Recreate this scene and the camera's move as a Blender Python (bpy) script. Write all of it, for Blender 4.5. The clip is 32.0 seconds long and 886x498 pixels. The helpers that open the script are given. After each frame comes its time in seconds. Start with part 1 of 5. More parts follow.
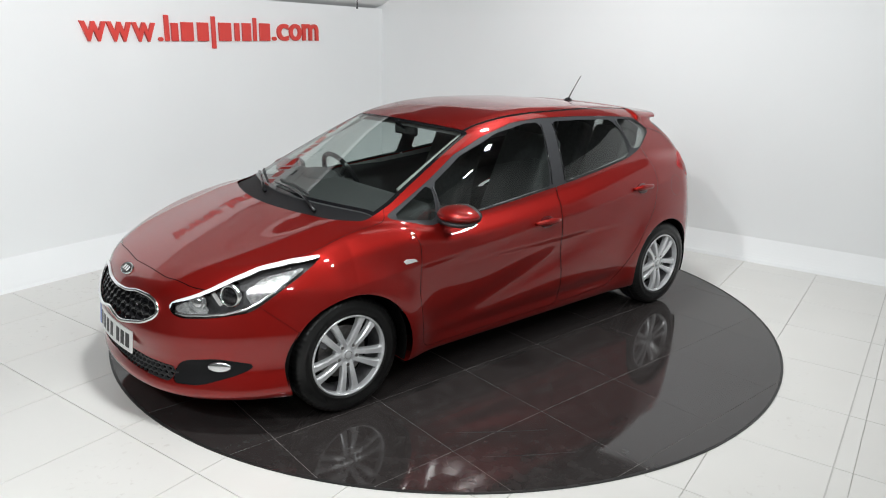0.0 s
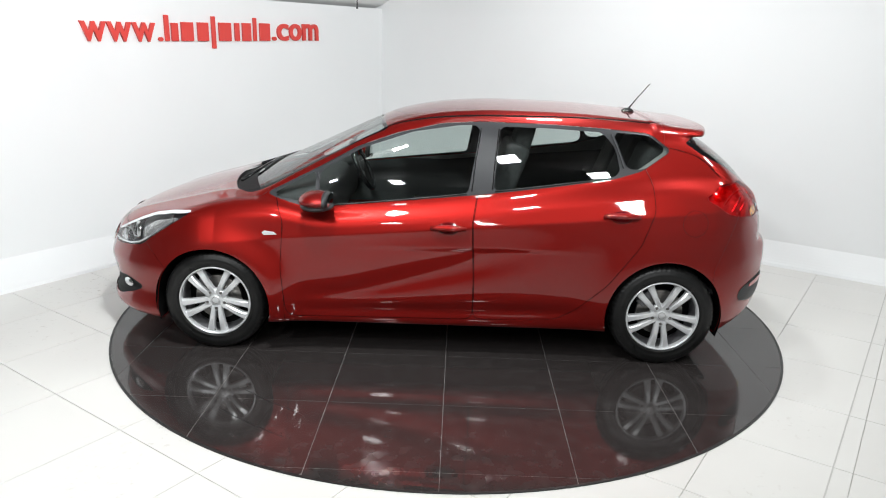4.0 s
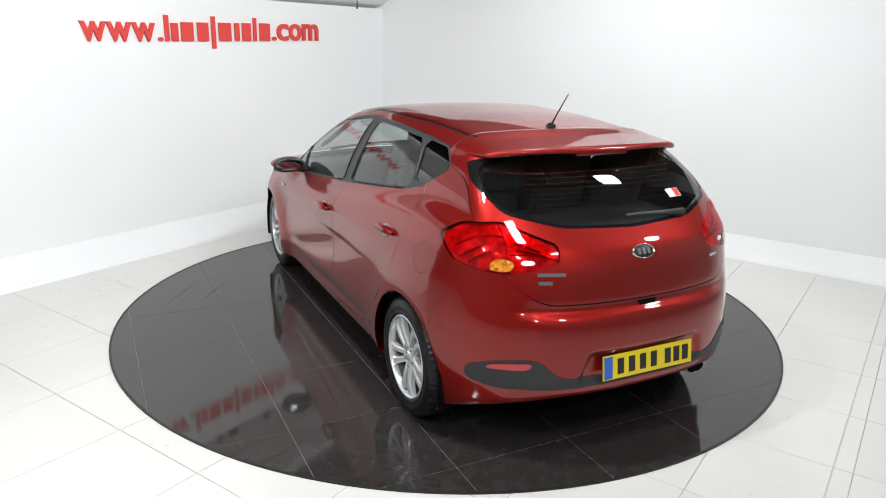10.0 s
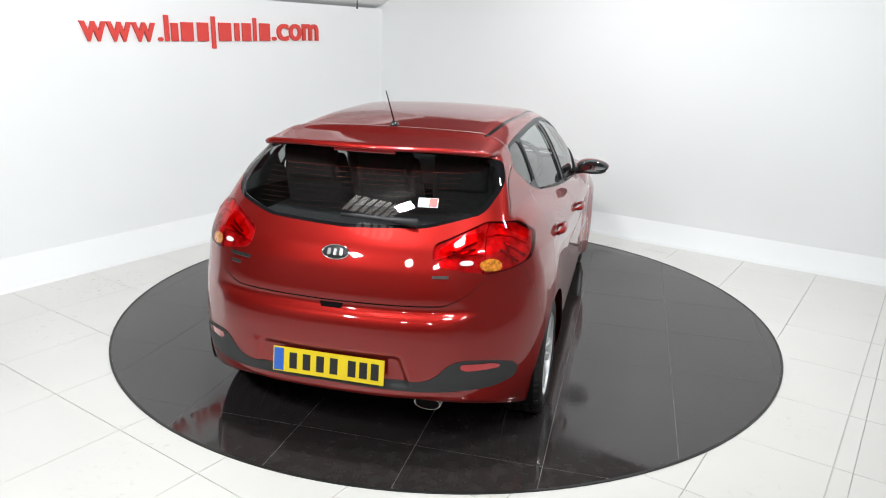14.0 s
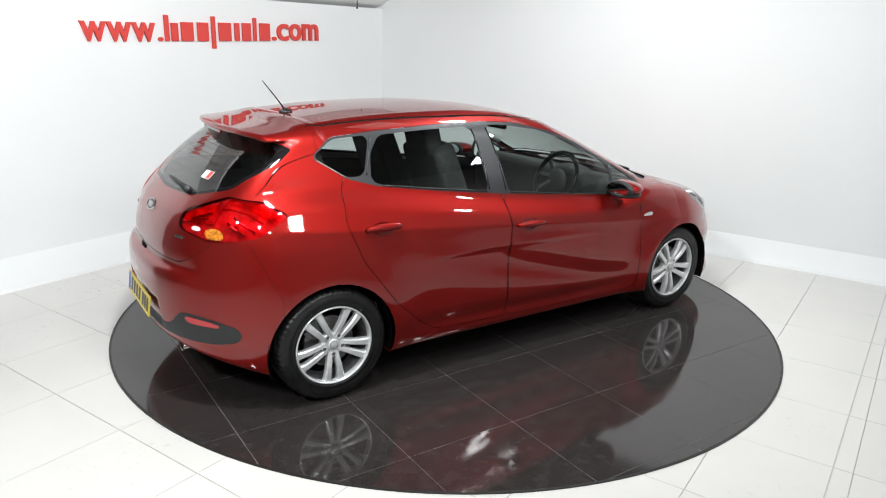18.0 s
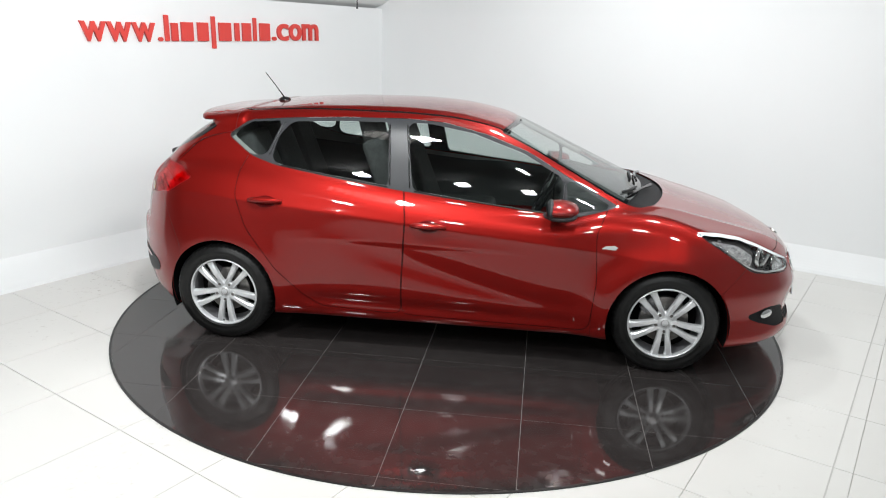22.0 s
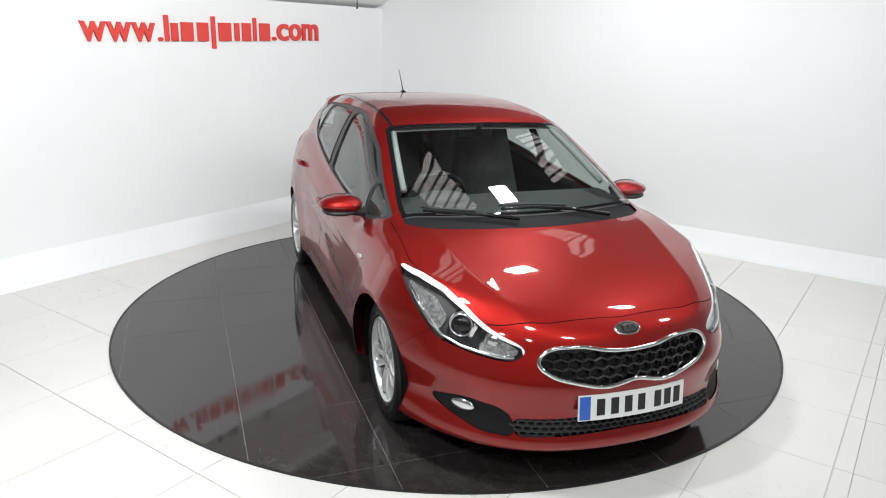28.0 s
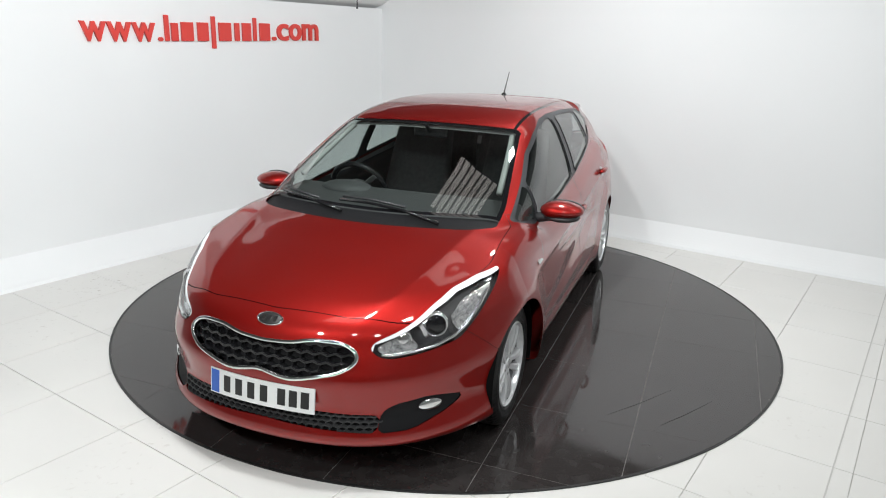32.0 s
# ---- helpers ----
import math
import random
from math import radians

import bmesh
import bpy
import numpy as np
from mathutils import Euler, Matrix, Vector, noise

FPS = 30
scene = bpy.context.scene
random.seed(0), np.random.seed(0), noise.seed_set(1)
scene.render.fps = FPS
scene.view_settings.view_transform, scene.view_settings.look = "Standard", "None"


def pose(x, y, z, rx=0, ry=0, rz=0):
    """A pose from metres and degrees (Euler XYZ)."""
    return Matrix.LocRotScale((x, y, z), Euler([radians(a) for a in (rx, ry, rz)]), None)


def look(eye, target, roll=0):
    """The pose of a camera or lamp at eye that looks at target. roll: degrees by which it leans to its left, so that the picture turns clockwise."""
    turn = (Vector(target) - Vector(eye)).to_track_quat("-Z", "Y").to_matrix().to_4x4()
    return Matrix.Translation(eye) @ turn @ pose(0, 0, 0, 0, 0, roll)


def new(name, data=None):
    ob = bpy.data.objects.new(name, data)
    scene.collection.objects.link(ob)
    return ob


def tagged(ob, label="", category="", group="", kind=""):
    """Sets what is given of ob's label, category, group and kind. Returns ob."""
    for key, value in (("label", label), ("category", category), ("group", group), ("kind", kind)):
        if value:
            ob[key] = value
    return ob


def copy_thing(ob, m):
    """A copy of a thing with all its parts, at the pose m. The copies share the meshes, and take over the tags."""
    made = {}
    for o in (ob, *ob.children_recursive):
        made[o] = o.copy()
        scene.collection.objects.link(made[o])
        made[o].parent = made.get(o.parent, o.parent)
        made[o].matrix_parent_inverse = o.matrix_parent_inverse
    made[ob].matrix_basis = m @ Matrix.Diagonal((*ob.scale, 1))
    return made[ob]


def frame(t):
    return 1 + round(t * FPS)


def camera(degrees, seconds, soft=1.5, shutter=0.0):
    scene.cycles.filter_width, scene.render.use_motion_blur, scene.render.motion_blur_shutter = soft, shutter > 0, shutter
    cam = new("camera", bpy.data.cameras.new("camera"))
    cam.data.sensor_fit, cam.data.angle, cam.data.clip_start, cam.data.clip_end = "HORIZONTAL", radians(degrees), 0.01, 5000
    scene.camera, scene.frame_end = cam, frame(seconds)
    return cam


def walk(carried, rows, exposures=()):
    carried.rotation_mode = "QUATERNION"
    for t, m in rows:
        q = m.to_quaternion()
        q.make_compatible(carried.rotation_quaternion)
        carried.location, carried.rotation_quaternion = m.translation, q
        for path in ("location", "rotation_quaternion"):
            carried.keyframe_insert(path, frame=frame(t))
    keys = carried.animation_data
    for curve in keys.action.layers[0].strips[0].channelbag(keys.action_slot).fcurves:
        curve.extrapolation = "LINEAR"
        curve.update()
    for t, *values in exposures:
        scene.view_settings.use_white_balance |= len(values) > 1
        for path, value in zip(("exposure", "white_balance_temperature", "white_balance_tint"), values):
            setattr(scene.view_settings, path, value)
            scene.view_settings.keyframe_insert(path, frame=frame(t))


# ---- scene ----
# One showroom stage: a turning disc with a red hatchback before two white walls.
# World axes: z up, the turntable's axis at the origin.
cam = camera(64.0, 32.0, soft=1.1)
EYE = Vector((0.0, -4.792, 1.850))
CAM_POSE = Matrix.Translation(EYE) @ Euler((radians(90 - 16.6), 0, radians(0.425)), "XYZ").to_matrix().to_4x4() @ pose(0, 0, 0, 0, 0, 1.49)
walk(cam, [(0.0, CAM_POSE), (32.0, CAM_POSE)], exposures=[(0.0, -0.62), (1.0, -0.41), (3.5, -0.37), (28.0, -0.37), (29.4, -0.52), (32.0, -0.52)])

# ---- world, lamps, exposure ----
world = bpy.data.worlds.new("world")
scene.world = world
world.use_nodes = True
world.node_tree.nodes["Background"].inputs[0].default_value = (0.9, 0.95, 1.0, 1)
world.node_tree.nodes["Background"].inputs[1].default_value = 0.05

ROOM = radians(-34)                       # the walls stand turned to the camera
CEIL_Z = 3.3


def uv(u, v, z=0.0):
    """Room axes: u along the right-hand wall, v along the left-hand wall."""
    return Vector((u * math.cos(ROOM) - v * math.sin(ROOM), u * math.sin(ROOM) + v * math.cos(ROOM), z))


def lamp_pose(u, v, tilt):
    """Under the ceiling, leaning towards the corner of the stage."""
    eye = uv(u, v, CEIL_Z - 0.16)
    way = (uv(-1, 0.5) - uv(0, 0)).normalized() * math.sin(radians(tilt)) - Vector((0, 0, math.cos(radians(tilt))))
    return look(eye, eye + way)


def lamp(u, v, tilt, size, watts):
    data = bpy.data.lights.new("flood_light", "AREA")
    data.shape, data.size, data.energy = "SQUARE", size, watts
    data.color = (0.965, 0.995, 1.0)
    ob = new("flood_light", data)
    ob.matrix_world = lamp_pose(u, v, tilt)
    return ob


# Some lamps are added to fill a guessed grid; watts balance the walls.
# place across the hall, lean in degrees, watts
LAMPS = [(u, v, 30 if v > 0 else 42, (58 if v > 0 else 112 if v > -3 else 102) if u < 1 else (40 if v > 0 else 37)) for u in (0.55, 2.05, 3.6) for v in (0.65, -2.05, -4.75)]
LAMP_SIZE = 0.27
for pu, pv, tilt, watts in LAMPS:
    lamp(pu, pv, tilt, LAMP_SIZE, watts)

# ---- materials ----


def material(name, colour, rough=0.5, metal=0.0, coat=0.0, noise_scale=0.0, noise_amount=0.0, bump=0.0, bump_scale=200.0, specular=0.5, rough_var=0.0):
    m = bpy.data.materials.new(name)
    m.use_nodes = True
    nt = m.node_tree
    b = nt.nodes["Principled BSDF"]
    b.inputs["Base Color"].default_value = (*colour, 1)
    b.inputs["Roughness"].default_value = rough
    b.inputs["Metallic"].default_value = metal
    b.inputs["Coat Weight"].default_value = coat
    b.inputs["Coat Roughness"].default_value = 0.03
    b.inputs["Specular IOR Level"].default_value = specular
    co = nt.nodes.new("ShaderNodeTexCoord")
    if noise_amount or rough_var:
        n = nt.nodes.new("ShaderNodeTexNoise")
        n.inputs["Scale"].default_value = noise_scale
        n.inputs["Detail"].default_value = 6
        nt.links.new(co.outputs["Object"], n.inputs["Vector"])
        if noise_amount:
            ramp = nt.nodes.new("ShaderNodeMapRange")
            ramp.inputs[1].default_value, ramp.inputs[2].default_value = 0.3, 0.7
            ramp.inputs[3].default_value, ramp.inputs[4].default_value = 1 - noise_amount, 1 + noise_amount
            nt.links.new(n.outputs["Fac"], ramp.inputs[0])
            mul = nt.nodes.new("ShaderNodeVectorMath")
            mul.operation = "SCALE"
            mul.inputs[0].default_value = colour
            nt.links.new(ramp.outputs[0], mul.inputs["Scale"])
            nt.links.new(mul.outputs[0], b.inputs["Base Color"])
        if rough_var:
            r2 = nt.nodes.new("ShaderNodeMapRange")
            r2.inputs[1].default_value, r2.inputs[2].default_value = 0.3, 0.7
            r2.inputs[3].default_value, r2.inputs[4].default_value = max(0, rough - rough_var), rough + rough_var
            nt.links.new(n.outputs["Fac"], r2.inputs[0])
            nt.links.new(r2.outputs[0], b.inputs["Roughness"])
    if bump:
        n2 = nt.nodes.new("ShaderNodeTexNoise")
        n2.inputs["Scale"].default_value = bump_scale
        n2.inputs["Detail"].default_value = 4
        nt.links.new(co.outputs["Object"], n2.inputs["Vector"])
        bp = nt.nodes.new("ShaderNodeBump")
        bp.inputs["Strength"].default_value = bump
        bp.inputs["Distance"].default_value = 0.002
        nt.links.new(n2.outputs["Fac"], bp.inputs["Height"])
        nt.links.new(bp.outputs[0], b.inputs["Normal"])
    return m


def emissive(name, colour, strength):
    m = material(name, colour)
    b = m.node_tree.nodes["Principled BSDF"]
    b.inputs["Emission Color"].default_value = (*colour, 1)
    b.inputs["Emission Strength"].default_value = strength
    return m


def glass(name, tint, rough=0.0, film=0.88):
    """Thin sheet: clear body with a mirror film that grows at grazing angles."""
    m = bpy.data.materials.new(name)
    m.use_nodes = True
    nt = m.node_tree
    nt.nodes.clear()
    out = nt.nodes.new("ShaderNodeOutputMaterial")
    mix = nt.nodes.new("ShaderNodeMixShader")
    tr = nt.nodes.new("ShaderNodeBsdfTransparent")
    gl = nt.nodes.new("ShaderNodeBsdfGlossy")
    lw = nt.nodes.new("ShaderNodeLayerWeight")
    pw = nt.nodes.new("ShaderNodeMath")
    pw.operation = "POWER"
    pw.inputs[1].default_value = 4.0
    fr = nt.nodes.new("ShaderNodeMath")
    fr.operation = "MULTIPLY_ADD"
    fr.inputs[1].default_value, fr.inputs[2].default_value = film, 0.1 * film
    nt.links.new(lw.outputs["Facing"], pw.inputs[0])
    nt.links.new(pw.outputs[0], fr.inputs[0])
    tr.inputs[0].default_value = (*tint, 1)
    gl.inputs["Roughness"].default_value = rough
    nt.links.new(fr.outputs[0], mix.inputs[0])
    nt.links.new(tr.outputs[0], mix.inputs[1])
    nt.links.new(gl.outputs[0], mix.inputs[2])
    nt.links.new(mix.outputs[0], out.inputs[0])
    return m


def paint_material():
    m = material("metallic_red_paint", (0.258, 0.0076, 0.0054), rough=0.44, metal=0.76, coat=1.0, specular=0.2)
    nt = m.node_tree
    b = nt.nodes["Principled BSDF"]
    co = nt.nodes.new("ShaderNodeTexCoord")
    v = nt.nodes.new("ShaderNodeTexVoronoi")
    v.inputs["Scale"].default_value = 900
    nt.links.new(co.outputs["Object"], v.inputs["Vector"])
    mr = nt.nodes.new("ShaderNodeMapRange")
    mr.inputs[3].default_value, mr.inputs[4].default_value = 0.38, 0.50
    nt.links.new(v.outputs["Color"], mr.inputs[0])
    nt.links.new(mr.outputs[0], b.inputs["Roughness"])
    b.inputs["Coat IOR"].default_value = 1.5
    return m


PAINT = paint_material()
BLACK_GLOSS = material("gloss_black_trim", (0.01, 0.01, 0.011), 0.12)
FRIT = material("black_glass_border", (0.006, 0.006, 0.007), 0.03)
PLASTIC = material("dark_grey_plastic", (0.022, 0.0225, 0.024), 0.5, bump=0.3, bump_scale=900)
PILLAR = material("satin_pillar_film", (0.032, 0.033, 0.036), 0.38, specular=0.3, bump=0.1, bump_scale=500)
COWL = material("black_cowl_plastic", (0.010, 0.010, 0.011), 0.55, bump=0.3, bump_scale=700, specular=0.12)
SEAM = material("panel_gap", (0.004, 0.003, 0.003), 0.8, specular=0.05)
CHROME = material("chrome", (0.85, 0.86, 0.87), 0.08, 1.0)
TIP_STEEL = material("dull_chrome_tip", (0.42, 0.41, 0.40), 0.22, 1.0)
RUBBER = material("tyre_rubber", (0.008, 0.008, 0.008), 0.36, bump=0.2, bump_scale=400, specular=0.35, noise_scale=25, noise_amount=0.25, rough_var=0.1)
ALLOY = material("silver_alloy", (0.70, 0.71, 0.72), 0.28, 0.45, coat=0.6, noise_scale=45, noise_amount=0.04)
DARK_WALL = material("dark_upper_wall", (0.05, 0.05, 0.05), 0.8, noise_scale=1.2, noise_amount=0.2)
STEEL = material("brake_steel", (0.25, 0.24, 0.23), 0.35, 0.9, noise_scale=60, noise_amount=0.2)
LINER = material("arch_liner_and_wheel_shade", (0.005, 0.005, 0.005), 0.9, specular=0.03)
# Alloy darkened for the barrel, so shade inside the rim lies in the colour.
BARREL = material("shaded_barrel_metal", (0.22, 0.22, 0.23), 0.4, 0.6, noise_scale=30, noise_amount=0.2)
GLASS = glass("window_glass", (0.78, 0.84, 0.82))
GLASS_DARK = glass("rear_glass", (0.62, 0.65, 0.65))
LENS = glass("lamp_lens", (0.97, 0.97, 0.97), 0.0, 0.6)
RED_LENS = material("red_lamp_lens", (0.42, 0.006, 0.012), 0.05, coat=1.0)
RED_GLASS = glass("red_lamp_glass", (0.80, 0.055, 0.07), 0.0, 0.5)
RED_SMOKED = glass("dark_red_lamp_glass", (0.92, 0.25, 0.25), 0.0, 0.4)
FACETS = material("faceted_reflector", (0.72, 0.71, 0.71), 0.22, 0.3, bump=1.0, bump_scale=40, noise_scale=18, noise_amount=0.6)
# Mirror kept dark in colour, in place of the dark reflection it should show.
DOOR_MIRROR = material("darkened_mirror_glass", (0.33, 0.34, 0.36), 0.03, 1.0)
RED_DARK = material("deep_red_lens_and_recess_shade", (0.10, 0.001, 0.002), 0.05, coat=1.0)
AMBER = material("amber_lens", (0.55, 0.19, 0.02), 0.15, coat=0.6, bump=1.0, bump_scale=90, noise_scale=70, noise_amount=0.6)
WIRE = material("heater_wire_brown", (0.11, 0.03, 0.02), 0.8, specular=0.05)
REPEATER = material("clear_repeater", (0.62, 0.62, 0.60), 0.2, 0.3, coat=0.8, bump=0.8, bump_scale=120)
DRL = material("white_light_strip", (0.82, 0.84, 0.86), 0.2, coat=1.0)
BOWL = material("smoked_chrome", (0.07, 0.07, 0.075), 0.16, 0.5, bump=0.6, bump_scale=34, noise_scale=20, noise_amount=0.8)
LAMP_FACETS = material("bright_lamp_facets", (0.78, 0.79, 0.80), 0.14, 0.8, bump=1.0, bump_scale=75, noise_scale=60, noise_amount=0.5)
REFLECTOR = material("lamp_reflector", (0.7, 0.71, 0.72), 0.12, 0.95)
PLATE_W = material("white_plate", (0.78, 0.79, 0.78), 0.35)
PLATE_Y = material("yellow_plate", (0.75, 0.56, 0.01), 0.35)
PLATE_B = material("blue_band", (0.03, 0.12, 0.5), 0.35)
INK = material("plate_black", (0.012, 0.012, 0.012), 0.4)
CABIN = material("cabin_dark_plastic", (0.048, 0.048, 0.049), 0.6, bump=0.3, bump_scale=700)
CLOTH = material("seat_cloth", (0.045, 0.045, 0.046), 0.9, bump=0.5, bump_scale=900, noise_scale=40, noise_amount=0.2)
HEADLINER = material("grey_headliner", (0.34, 0.34, 0.33), 0.9, noise_scale=8, noise_amount=0.08)
# Greys of the unseen walls, set for what the car's sides reflect.
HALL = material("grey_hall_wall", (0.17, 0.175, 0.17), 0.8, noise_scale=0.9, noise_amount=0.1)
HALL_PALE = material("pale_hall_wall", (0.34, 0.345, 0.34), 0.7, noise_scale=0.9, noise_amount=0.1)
WALL = material("white_painted_wall", (0.745, 0.755, 0.76), 0.55, noise_scale=0.9, noise_amount=0.015, bump=0.05, bump_scale=60)


def floor_tile_material():
    """Glazed cream tile with faint clouding and scattered brown dirt."""
    m = material("white_floor_tile", (0.66, 0.65, 0.625), 0.3)
    nt = m.node_tree
    b = nt.nodes["Principled BSDF"]
    geo = nt.nodes.new("ShaderNodeNewGeometry")
    info = nt.nodes.new("ShaderNodeObjectInfo")
    cloud, patch, speck = [nt.nodes.new("ShaderNodeTexNoise") for _ in range(3)]
    for n, sc, det in ((cloud, 1.3, 4), (patch, 0.9, 2), (speck, 26, 5)):
        n.inputs["Scale"].default_value, n.inputs["Detail"].default_value = sc, det
        nt.links.new(geo.outputs["Position"], n.inputs["Vector"])
    lim = []
    for n, lo, hi in ((patch, 0.50, 0.66), (speck, 0.60, 0.70)):
        r = nt.nodes.new("ShaderNodeMapRange")
        r.inputs[1].default_value, r.inputs[2].default_value = lo, hi
        nt.links.new(n.outputs["Fac"], r.inputs[0])
        lim.append(r)
    dirt = nt.nodes.new("ShaderNodeMath")
    dirt.operation = "MULTIPLY"
    nt.links.new(lim[0].outputs[0], dirt.inputs[0])
    nt.links.new(lim[1].outputs[0], dirt.inputs[1])
    half_dirt = nt.nodes.new("ShaderNodeMath")
    half_dirt.operation = "MULTIPLY"
    half_dirt.inputs[1].default_value = 0.45
    nt.links.new(dirt.outputs[0], half_dirt.inputs[0])
    tone = nt.nodes.new("ShaderNodeMath")
    tone.operation = "MULTIPLY_ADD"
    tone.inputs[1].default_value, tone.inputs[2].default_value = 0.03, 0.97
    nt.links.new(info.outputs["Random"], tone.inputs[0])
    soft = nt.nodes.new("ShaderNodeMapRange")
    soft.inputs[1].default_value, soft.inputs[2].default_value = 0.3, 0.7
    soft.inputs[3].default_value, soft.inputs[4].default_value = 0.97, 1.02
    nt.links.new(cloud.outputs["Fac"], soft.inputs[0])
    both = nt.nodes.new("ShaderNodeMath")
    both.operation = "MULTIPLY"
    nt.links.new(tone.outputs[0], both.inputs[0])
    nt.links.new(soft.outputs[0], both.inputs[1])
    base = nt.nodes.new("ShaderNodeVectorMath")
    base.operation = "SCALE"
    base.inputs[0].default_value = (0.66, 0.65, 0.625)
    nt.links.new(both.outputs[0], base.inputs["Scale"])
    mix = nt.nodes.new("ShaderNodeMix")
    mix.data_type = "RGBA"
    mix.inputs["B"].default_value = (0.26, 0.21, 0.17, 1)
    nt.links.new(half_dirt.outputs[0], mix.inputs["Factor"])
    nt.links.new(base.outputs[0], mix.inputs["A"])
    nt.links.new(mix.outputs["Result"], b.inputs["Base Color"])
    return m


TILE = floor_tile_material()
GROUT = material("grey_grout", (0.5, 0.49, 0.47), 0.8)


def brown_tile():
    """Polished tile with dull rubbed patches, dust specks and fine waviness."""
    m = material("polished_brown_tile", (0.0135, 0.0112, 0.0108), 0.05, specular=0.5)
    nt = m.node_tree
    b = nt.nodes["Principled BSDF"]
    co = nt.nodes.new("ShaderNodeTexCoord")
    big, fine, speck = [nt.nodes.new("ShaderNodeTexNoise") for _ in range(3)]
    for n, sc, det in ((big, 2.6, 5), (fine, 14, 6), (speck, 75, 2)):
        n.inputs["Scale"].default_value, n.inputs["Detail"].default_value = sc, det
        nt.links.new(co.outputs["Object"], n.inputs["Vector"])
    rough = nt.nodes.new("ShaderNodeMapRange")
    rough.inputs[1].default_value, rough.inputs[2].default_value = 0.35, 0.75
    rough.inputs[3].default_value, rough.inputs[4].default_value = 0.03, 0.13
    nt.links.new(big.outputs["Fac"], rough.inputs[0])
    nt.links.new(rough.outputs[0], b.inputs["Roughness"])
    dust = nt.nodes.new("ShaderNodeMapRange")
    dust.inputs[1].default_value, dust.inputs[2].default_value = 0.72, 0.78
    nt.links.new(speck.outputs["Fac"], dust.inputs[0])
    haze = nt.nodes.new("ShaderNodeMapRange")
    haze.inputs[1].default_value, haze.inputs[2].default_value = 0.45, 0.8
    haze.inputs[4].default_value = 0.26
    nt.links.new(fine.outputs["Fac"], haze.inputs[0])
    add = nt.nodes.new("ShaderNodeMath")
    add.operation, add.use_clamp = "ADD", True
    nt.links.new(dust.outputs[0], add.inputs[0])
    nt.links.new(haze.outputs[0], add.inputs[1])
    mix = nt.nodes.new("ShaderNodeMix")
    mix.data_type = "RGBA"
    mix.inputs["A"].default_value = (0.0265, 0.0228, 0.0222, 1)
    mix.inputs["B"].default_value = (0.075, 0.072, 0.070, 1)
    nt.links.new(add.outputs[0], mix.inputs["Factor"])
    nt.links.new(mix.outputs["Result"], b.inputs["Base Color"])
    return m


BROWN = brown_tile()
BROWN_GROUT = material("brown_grout", (0.15, 0.14, 0.135), 0.7, noise_scale=9, noise_amount=0.4)
RIM_STEEL = material("dark_rim_band", (0.02, 0.02, 0.02), 0.4, 0.3)
SIGN = material("red_sign_letters", (0.62, 0.045, 0.035), 0.35)
CEILING = material("dark_ceiling_sheet", (0.075, 0.072, 0.07), 0.8, noise_scale=1.5, noise_amount=0.15)
CEILING_PALE = material("pale_ceiling_panel", (0.76, 0.76, 0.76), 0.8)
ROOFLIGHT = emissive("bright_rooflight_sheet", (1.0, 0.96, 0.92), 1.5)

# ---- mesh helpers ----


def part(name, bm, mat, parent, label="", smooth=False):
    me = bpy.data.meshes.new(name)
    bmesh.ops.recalc_face_normals(bm, faces=bm.faces[:])
    bm.normal_update()
    bm.to_mesh(me)
    bm.free()
    if smooth:
        me.shade_smooth()
    me.materials.append(mat)
    ob = new(name, me)
    ob.parent = parent
    return tagged(ob, label)


def box(sx, sy, sz, at=(0, 0, 0), bevel=0.0, seg=2, turn=None, bm=None):
    bm2 = bmesh.new()
    bmesh.ops.create_cube(bm2, size=1)
    bmesh.ops.scale(bm2, vec=(sx, sy, sz), verts=bm2.verts)
    if bevel:
        bmesh.ops.bevel(bm2, geom=bm2.edges[:], offset=bevel, segments=seg, affect="EDGES", profile=0.7)
    if turn is not None:
        bmesh.ops.transform(bm2, matrix=turn.to_4x4() if len(turn) == 3 else turn, verts=bm2.verts)
    bmesh.ops.translate(bm2, vec=at, verts=bm2.verts)
    return bm2 if bm is None else merge(bm, bm2)


def merge(a, b):
    me = bpy.data.meshes.new("tmp")
    b.to_mesh(me)
    b.free()
    a.from_mesh(me)
    bpy.data.meshes.remove(me)
    return a


def lathe(profile, seg=64, axis="Y", closed=False):
    """Turn a list of (radius, along) round an axis."""
    bm = bmesh.new()
    rings = []
    for k in range(seg):
        a = 2 * math.pi * k / seg
        ring = []
        for r, h in profile:
            p = (r * math.cos(a), h, r * math.sin(a)) if axis == "Y" else ((r * math.cos(a), r * math.sin(a), h) if axis == "Z" else (h, r * math.cos(a), r * math.sin(a)))
            ring.append(bm.verts.new(p))
        rings.append(ring)
    n = len(profile)
    for k in range(seg):
        a, b = rings[k], rings[(k + 1) % seg]
        for j in range(n if closed else n - 1):
            bm.faces.new((a[j], a[(j + 1) % n], b[(j + 1) % n], b[j]))
    return bm


